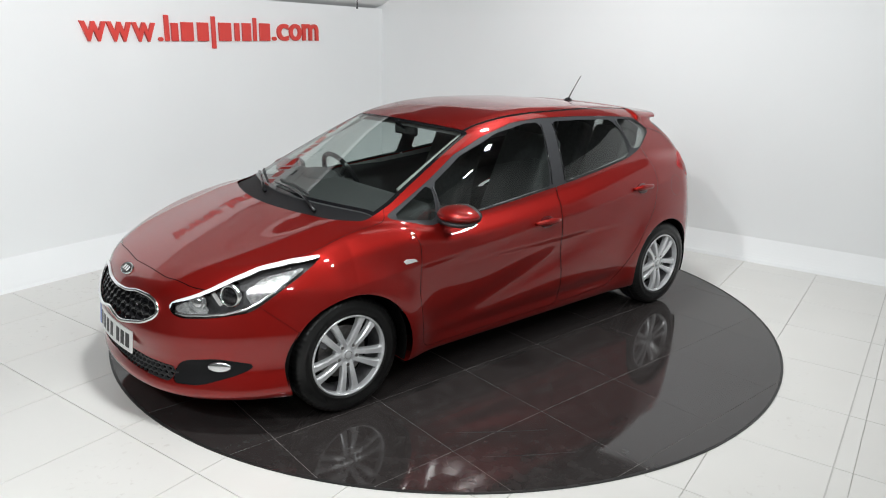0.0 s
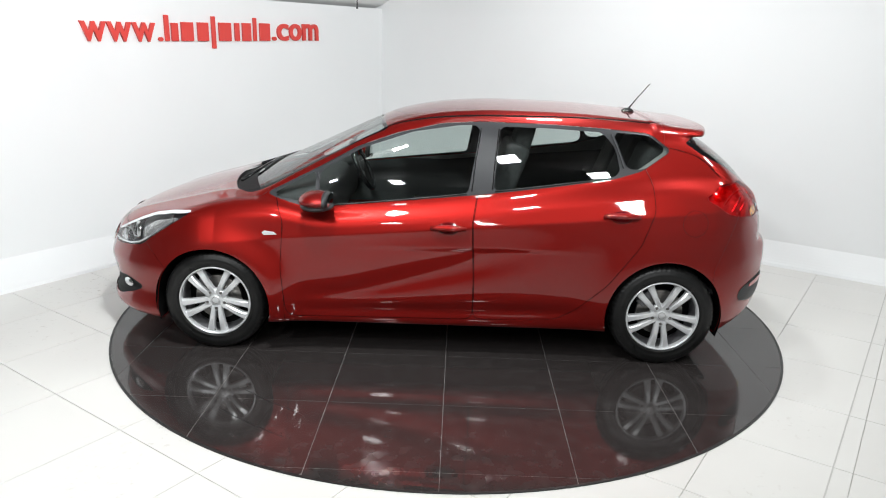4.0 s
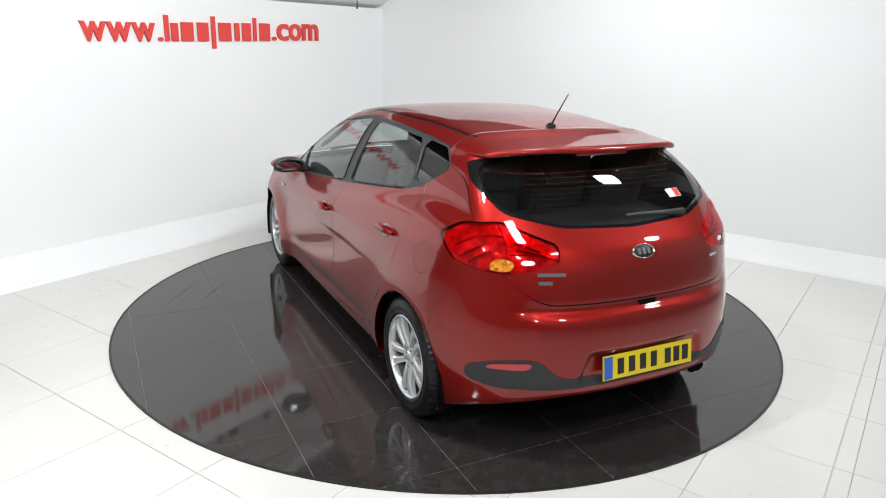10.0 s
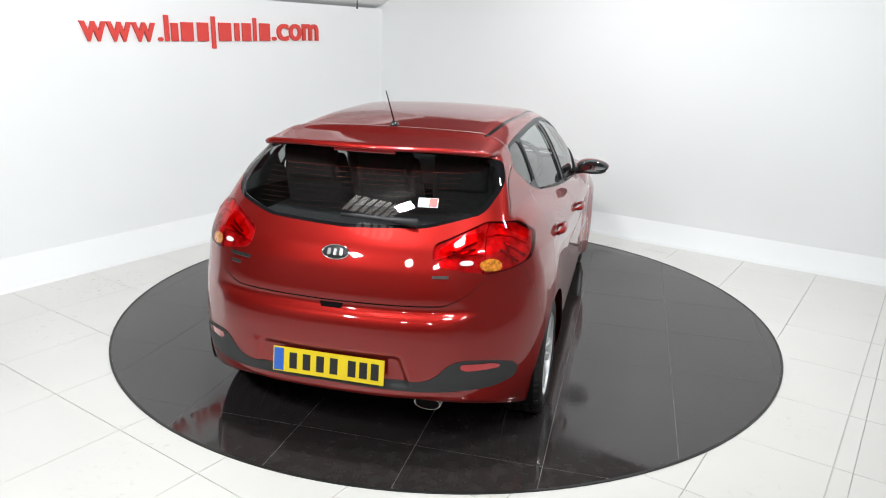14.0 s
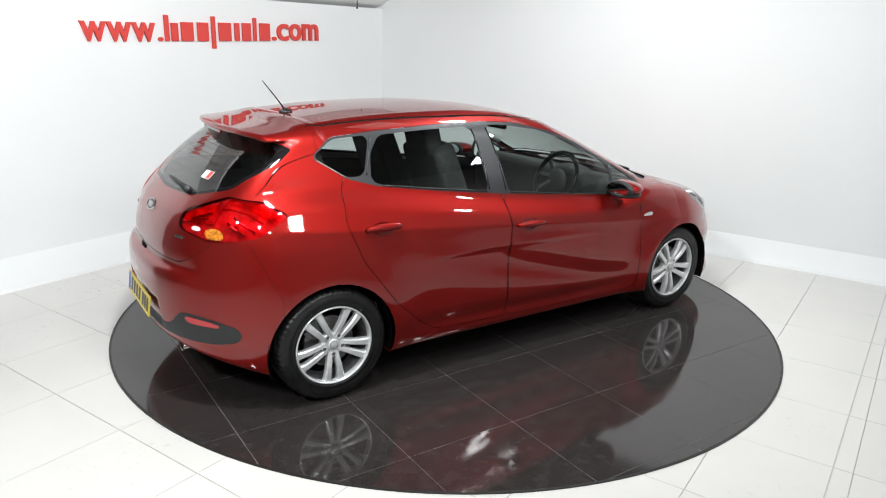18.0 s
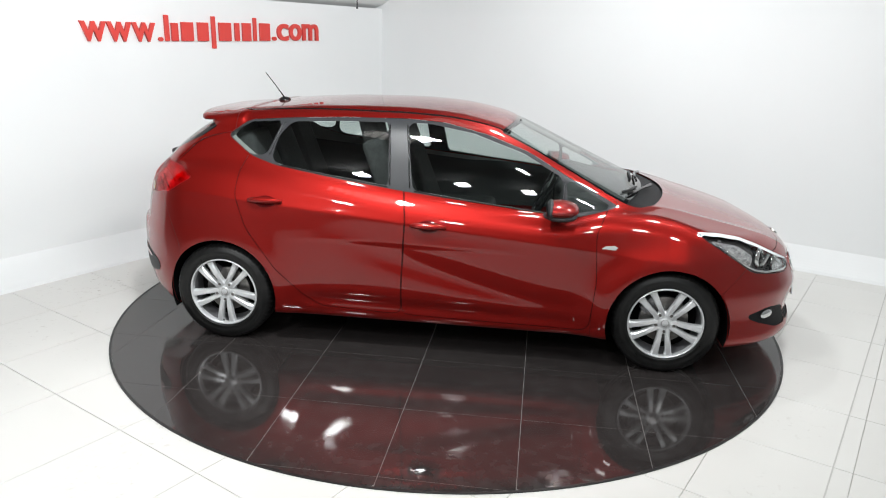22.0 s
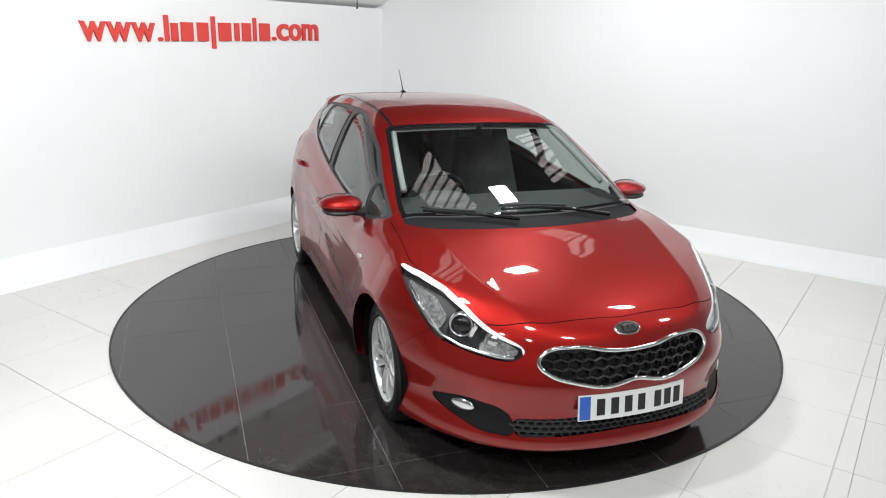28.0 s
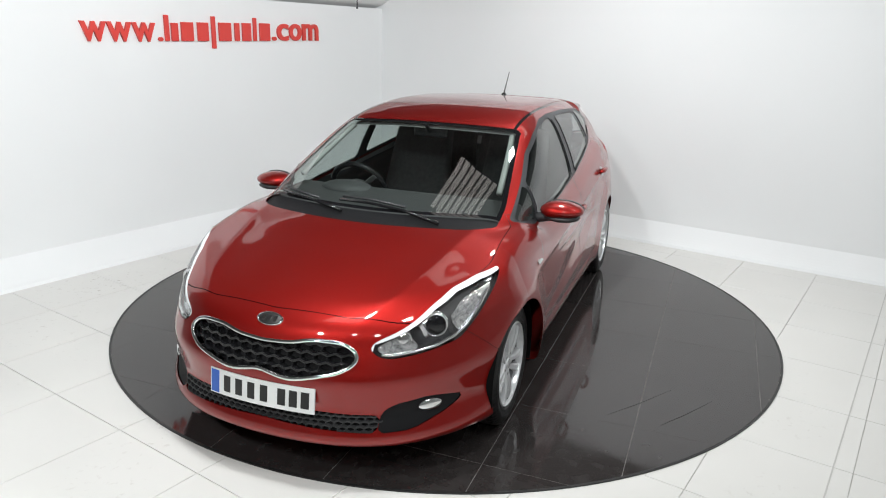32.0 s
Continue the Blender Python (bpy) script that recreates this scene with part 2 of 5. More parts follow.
def tube(points, radius, seg=8):
    """A round bar along a list of points."""
    bm = bmesh.new()
    pts = [Vector(p) for p in points]
    rings = []
    for i, p in enumerate(pts):
        d = (pts[min(i + 1, len(pts) - 1)] - pts[max(i - 1, 0)]).normalized()
        side = d.cross(Vector((0, 0, 1)) if abs(d.z) < 0.9 else Vector((1, 0, 0))).normalized()
        up = side.cross(d)
        r = radius[i] if isinstance(radius, (list, tuple)) else radius
        rings.append([bm.verts.new(p + r * (math.cos(2 * math.pi * k / seg) * side + math.sin(2 * math.pi * k / seg) * up)) for k in range(seg)])
    for a, b in zip(rings, rings[1:]):
        for k in range(seg):
            bm.faces.new((a[k], a[(k + 1) % seg], b[(k + 1) % seg], b[k]))
    bm.faces.new(rings[0][::-1])
    bm.faces.new(rings[-1])
    return bm


def prism(outline, depth, bevel=0.0):
    """A flat outline in x, y pulled up by depth."""
    bm = bmesh.new()
    f = bm.faces.new([bm.verts.new((x, y, 0)) for x, y in outline])
    ext = bmesh.ops.extrude_face_region(bm, geom=[f])
    bmesh.ops.translate(bm, vec=(0, 0, depth), verts=[v for v in ext["geom"] if isinstance(v, bmesh.types.BMVert)])
    if bevel:
        bmesh.ops.bevel(bm, geom=bm.edges[:], offset=bevel, segments=2, affect="EDGES", profile=0.7)
    return bm


# ---- the room ----
floor = tagged(new("floor"), "white glazed tile floor of the showroom stage", "floor", kind="structure")
LW, RW, COVE, COVE_R = -2.62, 2.565, 0.20, 0.12          # feet of the skirting along the two walls
WALL_H = 2.15


def block(name, corners, z0, z1, mat, parent=None, label="", category="", kind="structure"):
    """A slab over a four-cornered outline in room axes."""
    bm = bmesh.new()
    low = [bm.verts.new(uv(u, v, z0)) for u, v in corners]
    top = [bm.verts.new(uv(u, v, z1)) for u, v in corners]
    bm.faces.new(low[::-1])
    bm.faces.new(top)
    for i in range(4):
        bm.faces.new((low[i], low[(i + 1) % 4], top[(i + 1) % 4], top[i]))
    ob = part(name, bm, mat, parent, label)
    return tagged(ob, label, category, "", kind) if parent is None else ob


def cove(name, along0, along1, wall, side):
    """Sloped skirting between the floor and a wall, with a soft top."""
    bm = bmesh.new()
    deep = COVE if side == "L" else COVE_R
    prof = [(0.0, 0.0), (0.012, 0.022)] + [(0.012 + (deep - 0.012) * k / 8, 0.022 + (0.20 - 0.022) * (k / 8) ** 1.25) for k in range(1, 9)] + [(deep, 0.0)]
    rows = []
    for a in (along0, along1):
        rows.append([bm.verts.new(uv(wall - d, a, z) if side == "L" else uv(a, wall + d, z)) for d, z in prof])
    n = len(prof)
    for j in range(n):
        bm.faces.new((rows[0][j], rows[0][(j + 1) % n], rows[1][(j + 1) % n], rows[1][j]))
    bm.faces.new(rows[0])
    bm.faces.new(rows[1][::-1])
    return part(name, bm, WALL, None)


UMAX, VMIN = 4.4, -6.6
tagged(cove("skirting_1", -2.45, RW + COVE_R, LW, "L"), "white sloped skirting along the sign wall", "skirting", kind="structure")
tagged(cove("skirting_2", LW, UMAX, RW, "R"), "white sloped skirting along the plain wall", "skirting", kind="structure")
WEST_END = -2.45                           # cut short out of view, so the car's sides reflect something dark
block("wall_west", [(LW - COVE - 0.12, WEST_END), (LW - COVE, WEST_END), (LW - COVE, RW + COVE_R), (LW - COVE - 0.12, RW + COVE_R)], 0, WALL_H, WALL, None, "white painted partition wall carrying red letters", "wall")
block("wall_north", [(LW - 4.0, RW + COVE_R), (UMAX, RW + COVE_R), (UMAX, RW + COVE_R + 0.15), (LW - 4.0, RW + COVE_R + 0.15)], 0, 2.47, WALL, None, "plain white painted wall behind the turntable", "wall")
# Dark head stands in for the unseen void that the car's roof reflects.
block("wall_north_head", [(LW - 4.0, RW + COVE_R + 0.02), (UMAX, RW + COVE_R + 0.02), (UMAX, RW + COVE_R + 0.15), (LW - 4.0, RW + COVE_R + 0.15)], 2.47, CEIL_Z, DARK_WALL, None, "unseen dark head above the white wall", "wall")
block("wall_east", [(UMAX, VMIN), (UMAX + 0.15, VMIN), (UMAX + 0.15, RW + COVE_R + 0.15), (UMAX, RW + COVE_R + 0.15)], 0, CEIL_Z, HALL_PALE, None, "unseen grey wall closing the showroom", "wall")
block("wall_south", [(LW - 4.0, VMIN - 0.15), (UMAX, VMIN - 0.15), (UMAX, VMIN), (LW - 4.0, VMIN)], 0, CEIL_Z, HALL, None, "unseen grey wall closing the showroom", "wall")
block("wall_outer", [(LW - 4.15, VMIN), (LW - 4.0, VMIN), (LW - 4.0, RW + COVE_R + 0.15), (LW - 4.15, RW + COVE_R + 0.15)], 0, CEIL_Z, HALL, None, "unseen grey wall of the hall behind the partition", "wall")
ceiling = block("ceiling", [(LW - 4.2, VMIN - 0.2), (UMAX + 0.2, VMIN - 0.2), (UMAX + 0.2, RW + COVE_R + 0.2), (LW - 4.2, RW + COVE_R + 0.2)], CEIL_Z, CEIL_Z + 0.1, CEILING, None, "grey sheeted warehouse ceiling", "ceiling")

# sloped grey lining that rises from the partition's head over the stage
bm = bmesh.new()
prof = [(LW - COVE - 0.12, 2.155), (LW - COVE + 0.0, 2.19), (LW - COVE + 0.6, 2.477), (LW - COVE + 0.6, 2.557), (LW - COVE - 0.12, 2.24)]
rows = [[bm.verts.new(uv(u, v, z)) for u, z in prof] for v in (WEST_END, RW + COVE_R - 0.002)]
for j in range(5):
    bm.faces.new((rows[0][j], rows[0][(j + 1) % 5], rows[1][(j + 1) % 5], rows[1][j]))
bm.faces.new(rows[0])
bm.faces.new(rows[1][::-1])
tagged(part("soffit", bm, CEILING_PALE, None), "pale grey sloping lining above the sign wall", "soffit", kind="structure")
for seam_u in (0.22, 0.45):
    bm = box(0.02, RW - WEST_END, 0.01, (0, 0, 0))
    bmesh.ops.transform(bm, matrix=Matrix.Translation(uv(LW - COVE + seam_u, (RW + WEST_END) / 2, 2.183 + seam_u * 0.478)) @ pose(0, 0, 0, 0, 0, math.degrees(ROOM)) @ pose(0, 0, 0, 0, -25.5, 0), verts=bm.verts)
    tagged(part("trim", bm, GROUT, None), "thin grey cover strip on the lining", "trim", kind="structure")

block("floor_bed", [(LW - 4.2, VMIN - 0.2), (UMAX + 0.2, VMIN - 0.2), (UMAX + 0.2, RW + COVE_R + 0.2), (LW - 4.2, RW + COVE_R + 0.2)], -0.12, -0.006, GROUT, floor)

FLOOR_TILE = 0.588


def floor_tiles():
    """White tiles laid square to the walls; the disc hides those under it."""
    bm = bmesh.new()
    w = FLOOR_TILE - 0.0035
    low = [bm.verts.new((sx * w / 2, sy * w / 2, -0.008)) for sx, sy in ((-1, -1), (1, -1), (1, 1), (-1, 1))]
    mid = [bm.verts.new((sx * w / 2, sy * w / 2, -0.0012)) for sx, sy in ((-1, -1), (1, -1), (1, 1), (-1, 1))]
    top = [bm.verts.new((sx * (w / 2 - 0.0012), sy * (w / 2 - 0.0012), 0.0)) for sx, sy in ((-1, -1), (1, -1), (1, 1), (-1, 1))]
    for i in range(4):
        bm.faces.new((low[i], low[(i + 1) % 4], mid[(i + 1) % 4], mid[i]))
        bm.faces.new((mid[i], mid[(i + 1) % 4], top[(i + 1) % 4], top[i]))
    bm.faces.new(top)
    me = bpy.data.meshes.new("floor_tile")
    bm.to_mesh(me)
    bm.free()
    me.materials.append(TILE)
    rest_v, rest_f = [], []
    for i in range(-4, 12):
        for j in range(-10, 9):
            u, v = -0.289 + (i + 0.5) * FLOOR_TILE, -2.354 + (j + 0.5) * FLOOR_TILE
            if u < LW - 0.3 or v > RW + 0.3 or u > UMAX + 0.3 or v < VMIN - 0.3:
                continue
            p = uv(u, v)
            if p.length < DISC_R - 0.45:
                continue
            if v > -5.2 and u < 4.9:
                ob = new("tile", me)
                ob.parent = floor
                ob.matrix_basis = Matrix.Translation(p) @ pose(0, 0, 0, 0, 0, math.degrees(ROOM))
            else:
                k = len(rest_v)
                h = w / 2
                rest_v += [uv(u + a * h, v + b * h, 0.0) for a, b in ((-1, -1), (1, -1), (1, 1), (-1, 1))]
                rest_f.append((k, k + 1, k + 2, k + 3))
    me2 = bpy.data.meshes.new("tile_field")
    me2.from_pydata(rest_v, [], rest_f)
    me2.materials.append(TILE)
    ob = new("tile_field", me2)
    ob.parent = floor
    tagged(ob, "joined rest of the white tiles", kind="stuff")


DISC_R = 2.205
# ---- turning disc ----
turntable = tagged(new("turntable"), "round turntable paved with polished dark brown tiles", "turntable")
bm = lathe([(DISC_R, -0.004), (DISC_R + 0.012, -0.004), (DISC_R + 0.012, 0.002), (DISC_R, 0.002)], 160, "Z", True)
part("rim", bm, RIM_STEEL, turntable, "dark metal edge band")
bm = lathe([(0.0005, -0.0012), (DISC_R, -0.0012)], 96, "Z")
part("bed", bm, BROWN_GROUT, turntable)


def disc_tiles():
    """Square tiles trimmed to the round edge, each with its own joint."""
    step, gap = 0.605, 0.0016
    for i in range(-5, 6):
        for j in range(-5, 6):
            x0, x1 = -0.014 + i * step + gap, -0.014 + (i + 1) * step - gap
            y0, y1 = -0.33 + j * 0.6 + gap, -0.33 + (j + 1) * 0.6 - gap
            poly = [(x0 + (x1 - x0) * k / 8, y0) for k in range(8)] + [(x1, y0 + (y1 - y0) * k / 8) for k in range(8)]
            poly += [(x1 - (x1 - x0) * k / 8, y1) for k in range(8)] + [(x0, y1 - (y1 - y0) * k / 8) for k in range(8)]
            if min(math.hypot(*c) for c in poly) > DISC_R - 0.01:
                continue
            if max(math.hypot(*c) for c in poly) > DISC_R - 0.002:
                fine = []
                for a, b in zip(poly, poly[1:] + poly[:1]):
                    fine += [(a[0] + (b[0] - a[0]) * k / 4, a[1] + (b[1] - a[1]) * k / 4) for k in range(4)]
                out = []
                for c in fine:
                    r = math.hypot(*c)
                    s = min(1.0, (DISC_R - 0.002) / r)
                    out.append((c[0] * s, c[1] * s))
                # points pulled in from outside the tile's own square are left out
                poly = [c for c in out if x0 - 1e-6 <= c[0] <= x1 + 1e-6 and y0 - 1e-6 <= c[1] <= y1 + 1e-6]
                if len(poly) < 3:
                    continue
            bm = bmesh.new()
            bm.faces.new([bm.verts.new((x, y, 0.0)) for x, y in poly])
            ext = bmesh.ops.extrude_face_region(bm, geom=bm.faces[:])
            bmesh.ops.translate(bm, vec=(0, 0, -0.0028), verts=[v for v in ext["geom"] if isinstance(v, bmesh.types.BMVert)])
            part("tile", bm, BROWN, turntable)


disc_tiles()
for x0, y0, x1, y1 in ((1.119, 1.327, 0.701, 1.611), (1.122, 1.588, 0.744, 1.826)):
    bm = tube([(x0, y0, 0.0008), (x0 + (x1 - x0) * 0.45, y0 + (y1 - y0) * 0.48, 0.0008), (x1, y1, 0.0006)], [0.0012, 0.0035, 0.001], 6)
    bmesh.ops.scale(bm, vec=(1, 1, 0.2), verts=bm.verts)
    part("scuff", bm, RIM_STEEL, turntable, "dark tyre scuff on the tiles")
floor_tiles()

# ---- car body: smooth solids blended into one shell ----


def table(knots, lo, hi, blur=0.05, n=4001):
    """A smooth curve through a few knots, as a fast look-up."""
    kx = np.array([k[0] for k in knots], float)
    ky = np.array([k[1] for k in knots], float)
    o = np.argsort(kx)
    kx, ky = kx[o], ky[o]
    m = np.gradient(ky, kx)
    d = np.diff(ky) / np.diff(kx)
    for i in range(1, len(kx) - 1):
        m[i] = 0 if d[i - 1] * d[i] <= 0 else 2 * d[i - 1] * d[i] / (d[i - 1] + d[i])
    m[0], m[-1] = d[0], d[-1]
    xs = np.linspace(lo, hi, n)
    i = np.clip(np.searchsorted(kx, xs) - 1, 0, len(kx) - 2)
    h = kx[i + 1] - kx[i]
    t = (xs - kx[i]) / h
    ys = (2 * t**3 - 3 * t**2 + 1) * ky[i] + (t**3 - 2 * t**2 + t) * h * m[i] + (-2 * t**3 + 3 * t**2) * ky[i + 1] + (t**3 - t**2) * h * m[i + 1]
    ys = np.where(xs < kx[0], ky[0] + (xs - kx[0]) * m[0], ys)
    ys = np.where(xs > kx[-1], ky[-1] + (xs - kx[-1]) * m[-1], ys)
    w = max(1, int(blur / (hi - lo) * n))
    pad = np.concatenate([np.full(w, ys[0]), ys, np.full(w, ys[-1])])
    ker = np.hanning(2 * w + 1)
    ys = np.convolve(pad, ker / ker.sum(), "same")[w:-w]
    return lambda x: np.interp(x, xs, ys)


def smax(a, b, k):
    h = np.maximum(k - np.abs(a - b), 0) / k
    return np.maximum(a, b) + h * h * k * 0.25


def smin(a, b, k):
    return -smax(-a, -b, k)


AXLE, HUB_Z, ARCH_R = 1.325, 0.302, 0.343
hood_z = table([(2.3, 0.60), (2.11, 0.70), (2.04, 0.728), (1.9, 0.783), (1.6, 0.874), (1.25, 0.955), (1.05, 0.965), (0.9, 0.940), (0.775, 0.915), (0.3, 0.945), (-0.225, 1.0), (-0.65, 1.06), (-0.975, 1.10), (-1.3, 1.125), (-1.7, 1.095), (-1.9, 1.05), (-2.1, 0.98)], -2.6, 2.6)
roof_z = table([(1.9, 0.655), (1.25, 0.957), (0.80, 1.165), (0.45, 1.325), (0.30, 1.380), (0.0, 1.431), (-0.3, 1.446), (-0.7, 1.441), (-1.2, 1.408), (-1.66, 1.342), (-2.0, 1.27)], -2.6, 2.6, 0.06)
side_y = table([(0.10, 0.80), (0.20, 0.866), (0.28, 0.884), (0.40, 0.892), (0.55, 0.890), (0.70, 0.886), (0.80, 0.878), (0.90, 0.852), (1.0, 0.812), (1.1, 0.768), (1.25, 0.70), (1.5, 0.58)], 0, 1.8, 0.04)
cab_y = table([(0.8, 0.845), (0.95, 0.808), (1.05, 0.778), (1.15, 0.738), (1.25, 0.688), (1.35, 0.630), (1.45, 0.560), (1.6, 0.45)], 0, 1.8, 0.05)
nose_x = table([(0.1, 2.14), (0.17, 2.185), (0.22, 2.203), (0.27, 2.188), (0.33, 2.172), (0.40, 2.186), (0.475, 2.200), (0.55, 2.175), (0.62, 2.143), (0.69, 2.112), (0.74, 2.065), (0.9, 1.9)], 0, 1.8, 0.03)
tail_x = table([(0.1, 1.98), (0.2, 2.02), (0.3, 2.055), (0.45, 2.083), (0.60, 2.086), (0.66, 2.082), (0.70, 2.066), (0.725, 2.036), (0.76, 2.036), (0.88, 2.012), (0.97, 1.965), (1.05, 1.89), (1.3, 1.6)], 0, 1.8, 0.018)
cheek_x = table([(0.1, 1.98), (0.2, 2.02), (0.3, 2.055), (0.45, 2.080), (0.60, 2.072), (0.75, 2.044), (0.88, 2.012), (0.97, 1.965), (1.05, 1.89), (1.3, 1.6)], 0, 1.8, 0.03)
glass_x = table([(0.6, 1.965), (0.85, 1.965), (0.95, 1.96), (1.0, 1.925), (1.1, 1.84), (1.2, 1.725), (1.3, 1.575), (1.37, 1.43), (1.5, 1.1)], 0, 1.8, 0.04)


ridge_y = table([(0.9, 0.64), (1.2, 0.605), (1.6, 0.545), (1.9, 0.46), (2.1, 0.36)], 0.5, 2.5)


def body(x, y, z):
    """Negative inside the car's outer skin."""
    ay = np.abs(y)
    y2 = y * y
    y4 = y2 * y2
    # lower body
    s = side_y(z)
    s = s - 0.07 * np.clip((x - 1.25) / 0.8, 0, 2) ** 2 - 0.098 * np.clip((-1.15 - x) / 0.9, 0, 2) ** 2
    # a shallow valley that climbs along the lower doors, over a soft sill edge
    mid = np.exp(-((x - 0.03) / 0.84) ** 8)
    back = 0.5 * (0.60 - x + np.sqrt((0.60 - x) ** 2 + 0.03))
    valley = 0.370 + 0.27 * back
    wide = 0.060 + 0.045 * np.minimum(back, 2)
    s = s - 0.0135 * mid * np.exp(-((z - valley) / wide) ** 2) * 0.5 * (1 + np.tanh((x + 0.52) / 0.22))
    s = s - 0.012 * mid * np.exp(-((z - 0.30 + 0.02 * x) / 0.045) ** 2)
    crease = 0.795 - 0.085 * x
    s = s + 0.009 * np.exp(-np.sqrt((z - crease) ** 2 + 0.010 ** 2) / 0.035) * np.exp(-((x + 0.2) / 1.5) ** 6)
    s = s - 0.034 * np.clip((x - 0.85) / 0.45, 0, 1) ** 2 * np.clip((z - 0.44) / 0.40, 0, 1.2) ** 1.5
    for ax in (AXLE, -AXLE):
        r = np.sqrt((x - ax) ** 2 + (z - HUB_Z) ** 2)
        s = s + (0.040 if ax > 0 else 0.016) * np.exp(-((r - ARCH_R) / 0.12) ** 2)
    f_side = ay - s
    f_top = z - (hood_z(x + 0.10 * y2) - 0.06 * y2 - 0.02 * y4 + 0.010 * np.exp(-np.sqrt((ay - ridge_y(x)) ** 2 + 0.014 ** 2) / 0.055) * np.clip((x - 0.9) / 0.3, 0, 1))
    f_nose = x - (nose_x(z) - 0.30 * y2 - (0.64 - 0.12 / (1 + np.exp((z - 0.32) / 0.035))) * y4)
    sunk = 0.020 / (1 + np.exp(np.clip((ay - 0.335 - 0.3 * (0.46 - z)) / 0.007, -30, 30))) / (1 + np.exp(np.clip((np.abs(z - 0.462) - 0.068) / 0.006, -30, 30)))
    cheek = 1 / (1 + np.exp(np.clip((0.585 - ay) / 0.022, -30, 30)))      # the shelf under the tailgate ends at the cheeks
    f_tail = -(tail_x(z) * (1 - cheek) + cheek_x(z) * cheek - sunk - 0.13 * y2 - 0.58 * y4) - x
    low = smax(f_side, f_top, 0.08)
    low = smax(low, f_nose, 0.07)
    low = smax(low, f_tail, 0.07)
    low = smax(low, 0.195 - 0.018 * np.clip((x - 1.5) / 0.5, 0, 1) + 0.125 * np.clip((-1.66 - x) / 0.36, 0, 1) - z, 0.03)
    # glasshouse
    g = cab_y(z) - 0.055 * np.clip((x - 0.1) / 0.9, 0, 2) ** 2 - 0.035 * np.clip((-0.2 - x) / 1.06, 0, 2) ** 2
    top = roof_z(x + 0.21 * y2) - 0.05 * y2 - 0.03 * y4
    back = -(glass_x(z) - 0.12 * y2 - 0.45 * y4) - x
    cab = smax(ay - g, z - top, 0.13)
    cab = smax(cab, back, 0.07)
    cab = smax(cab, 0.7 - z, 0.02)
    # roof spoiler
    lip = -1.64 + 0.26 * y2 + 0.2 * y4
    kick = 0.014 * np.clip((-1.32 - x) / 0.28, 0, 1) ** 2 - 0.13 * y4
    sp = smax(z - (top + 0.002 + kick), (top + kick - 0.024 - 0.10 * np.clip(x + 1.60, 0, 1)) - z, 0.016)
    sp = smax(sp, lip - x, 0.02)
    sp = smax(sp, ay - (g + 0.004), 0.06)
    sp = smax(sp, x + 1.25, 0.02)
    cab = smin(cab, sp, 0.025)
    return smin(low, cab, 0.035)


def gradient(f, P, e=2e-3):
    g = np.stack([f(*(P + d).T) - f(*(P - d).T) for d in np.eye(3) * e], 1)
    return g / (2 * e)


def skin(f, lo, hi, h):
    """Even triangles over the surface f = 0, with exact normals."""
    ax = [np.arange(a, b + h, h) for a, b in zip(lo, hi)]
    nx, ny, nz = [len(a) for a in ax]
    F = np.empty((nx, ny, nz), np.float32)
    Y, Z = np.meshgrid(ax[1], ax[2], indexing="ij")
    for i, x in enumerate(ax[0]):
        F[i] = f(np.full(Y.shape, x), Y, Z)
    S = F < 0
    c = S[:-1, :-1, :-1].astype(np.int8)
    for dx in (0, 1):
        for dy in (0, 1):
            for dz in (0, 1):
                if dx + dy + dz:
                    c = c + S[dx:nx - 1 + dx, dy:ny - 1 + dy, dz:nz - 1 + dz]
    act = (c > 0) & (c < 8)
    ids = np.full(act.shape, -1, np.int64)
    cells = np.argwhere(act)
    ids[act] = np.arange(len(cells))
    V = np.stack([ax[k][cells[:, k]] + h / 2 for k in range(3)], 1)
    for _ in range(5):
        g = gradient(f, V)
        step = f(*V.T) / np.maximum((g * g).sum(1), 0.15)
        V = V - g * np.clip(step, -h, h)[:, None]
    tris = []
    for axis in range(3):
        a, b = [k for k in range(3) if k != axis]
        lo_s = [slice(None)] * 3
        hi_s = [slice(None)] * 3
        lo_s[axis], hi_s[axis] = slice(0, -1), slice(1, None)
        e0, e1 = S[tuple(lo_s)], S[tuple(hi_s)]
        for flip, hit in ((False, e0 & ~e1), (True, ~e0 & e1)):
            w = np.argwhere(hit)
            w = w[(w[:, a] > 0) & (w[:, b] > 0) & (w[:, a] < F.shape[a] - 1) & (w[:, b] < F.shape[b] - 1)]
            quad = []
            for da, db in ((1, 1), (0, 1), (0, 0), (1, 0)):
                k = w.copy()
                k[:, a] -= da
                k[:, b] -= db
                quad.append(ids[k[:, 0], k[:, 1], k[:, 2]])
            Q = np.stack(quad, 1)
            if flip != (axis == 1):
                Q = Q[:, ::-1]
            tris += [Q[:, [0, 1, 2]], Q[:, [0, 2, 3]]]
    T = np.concatenate(tris)
    g = gradient(f, V)
    N = g / np.maximum(np.linalg.norm(g, axis=1), 1e-9)[:, None]
    return V, N, T


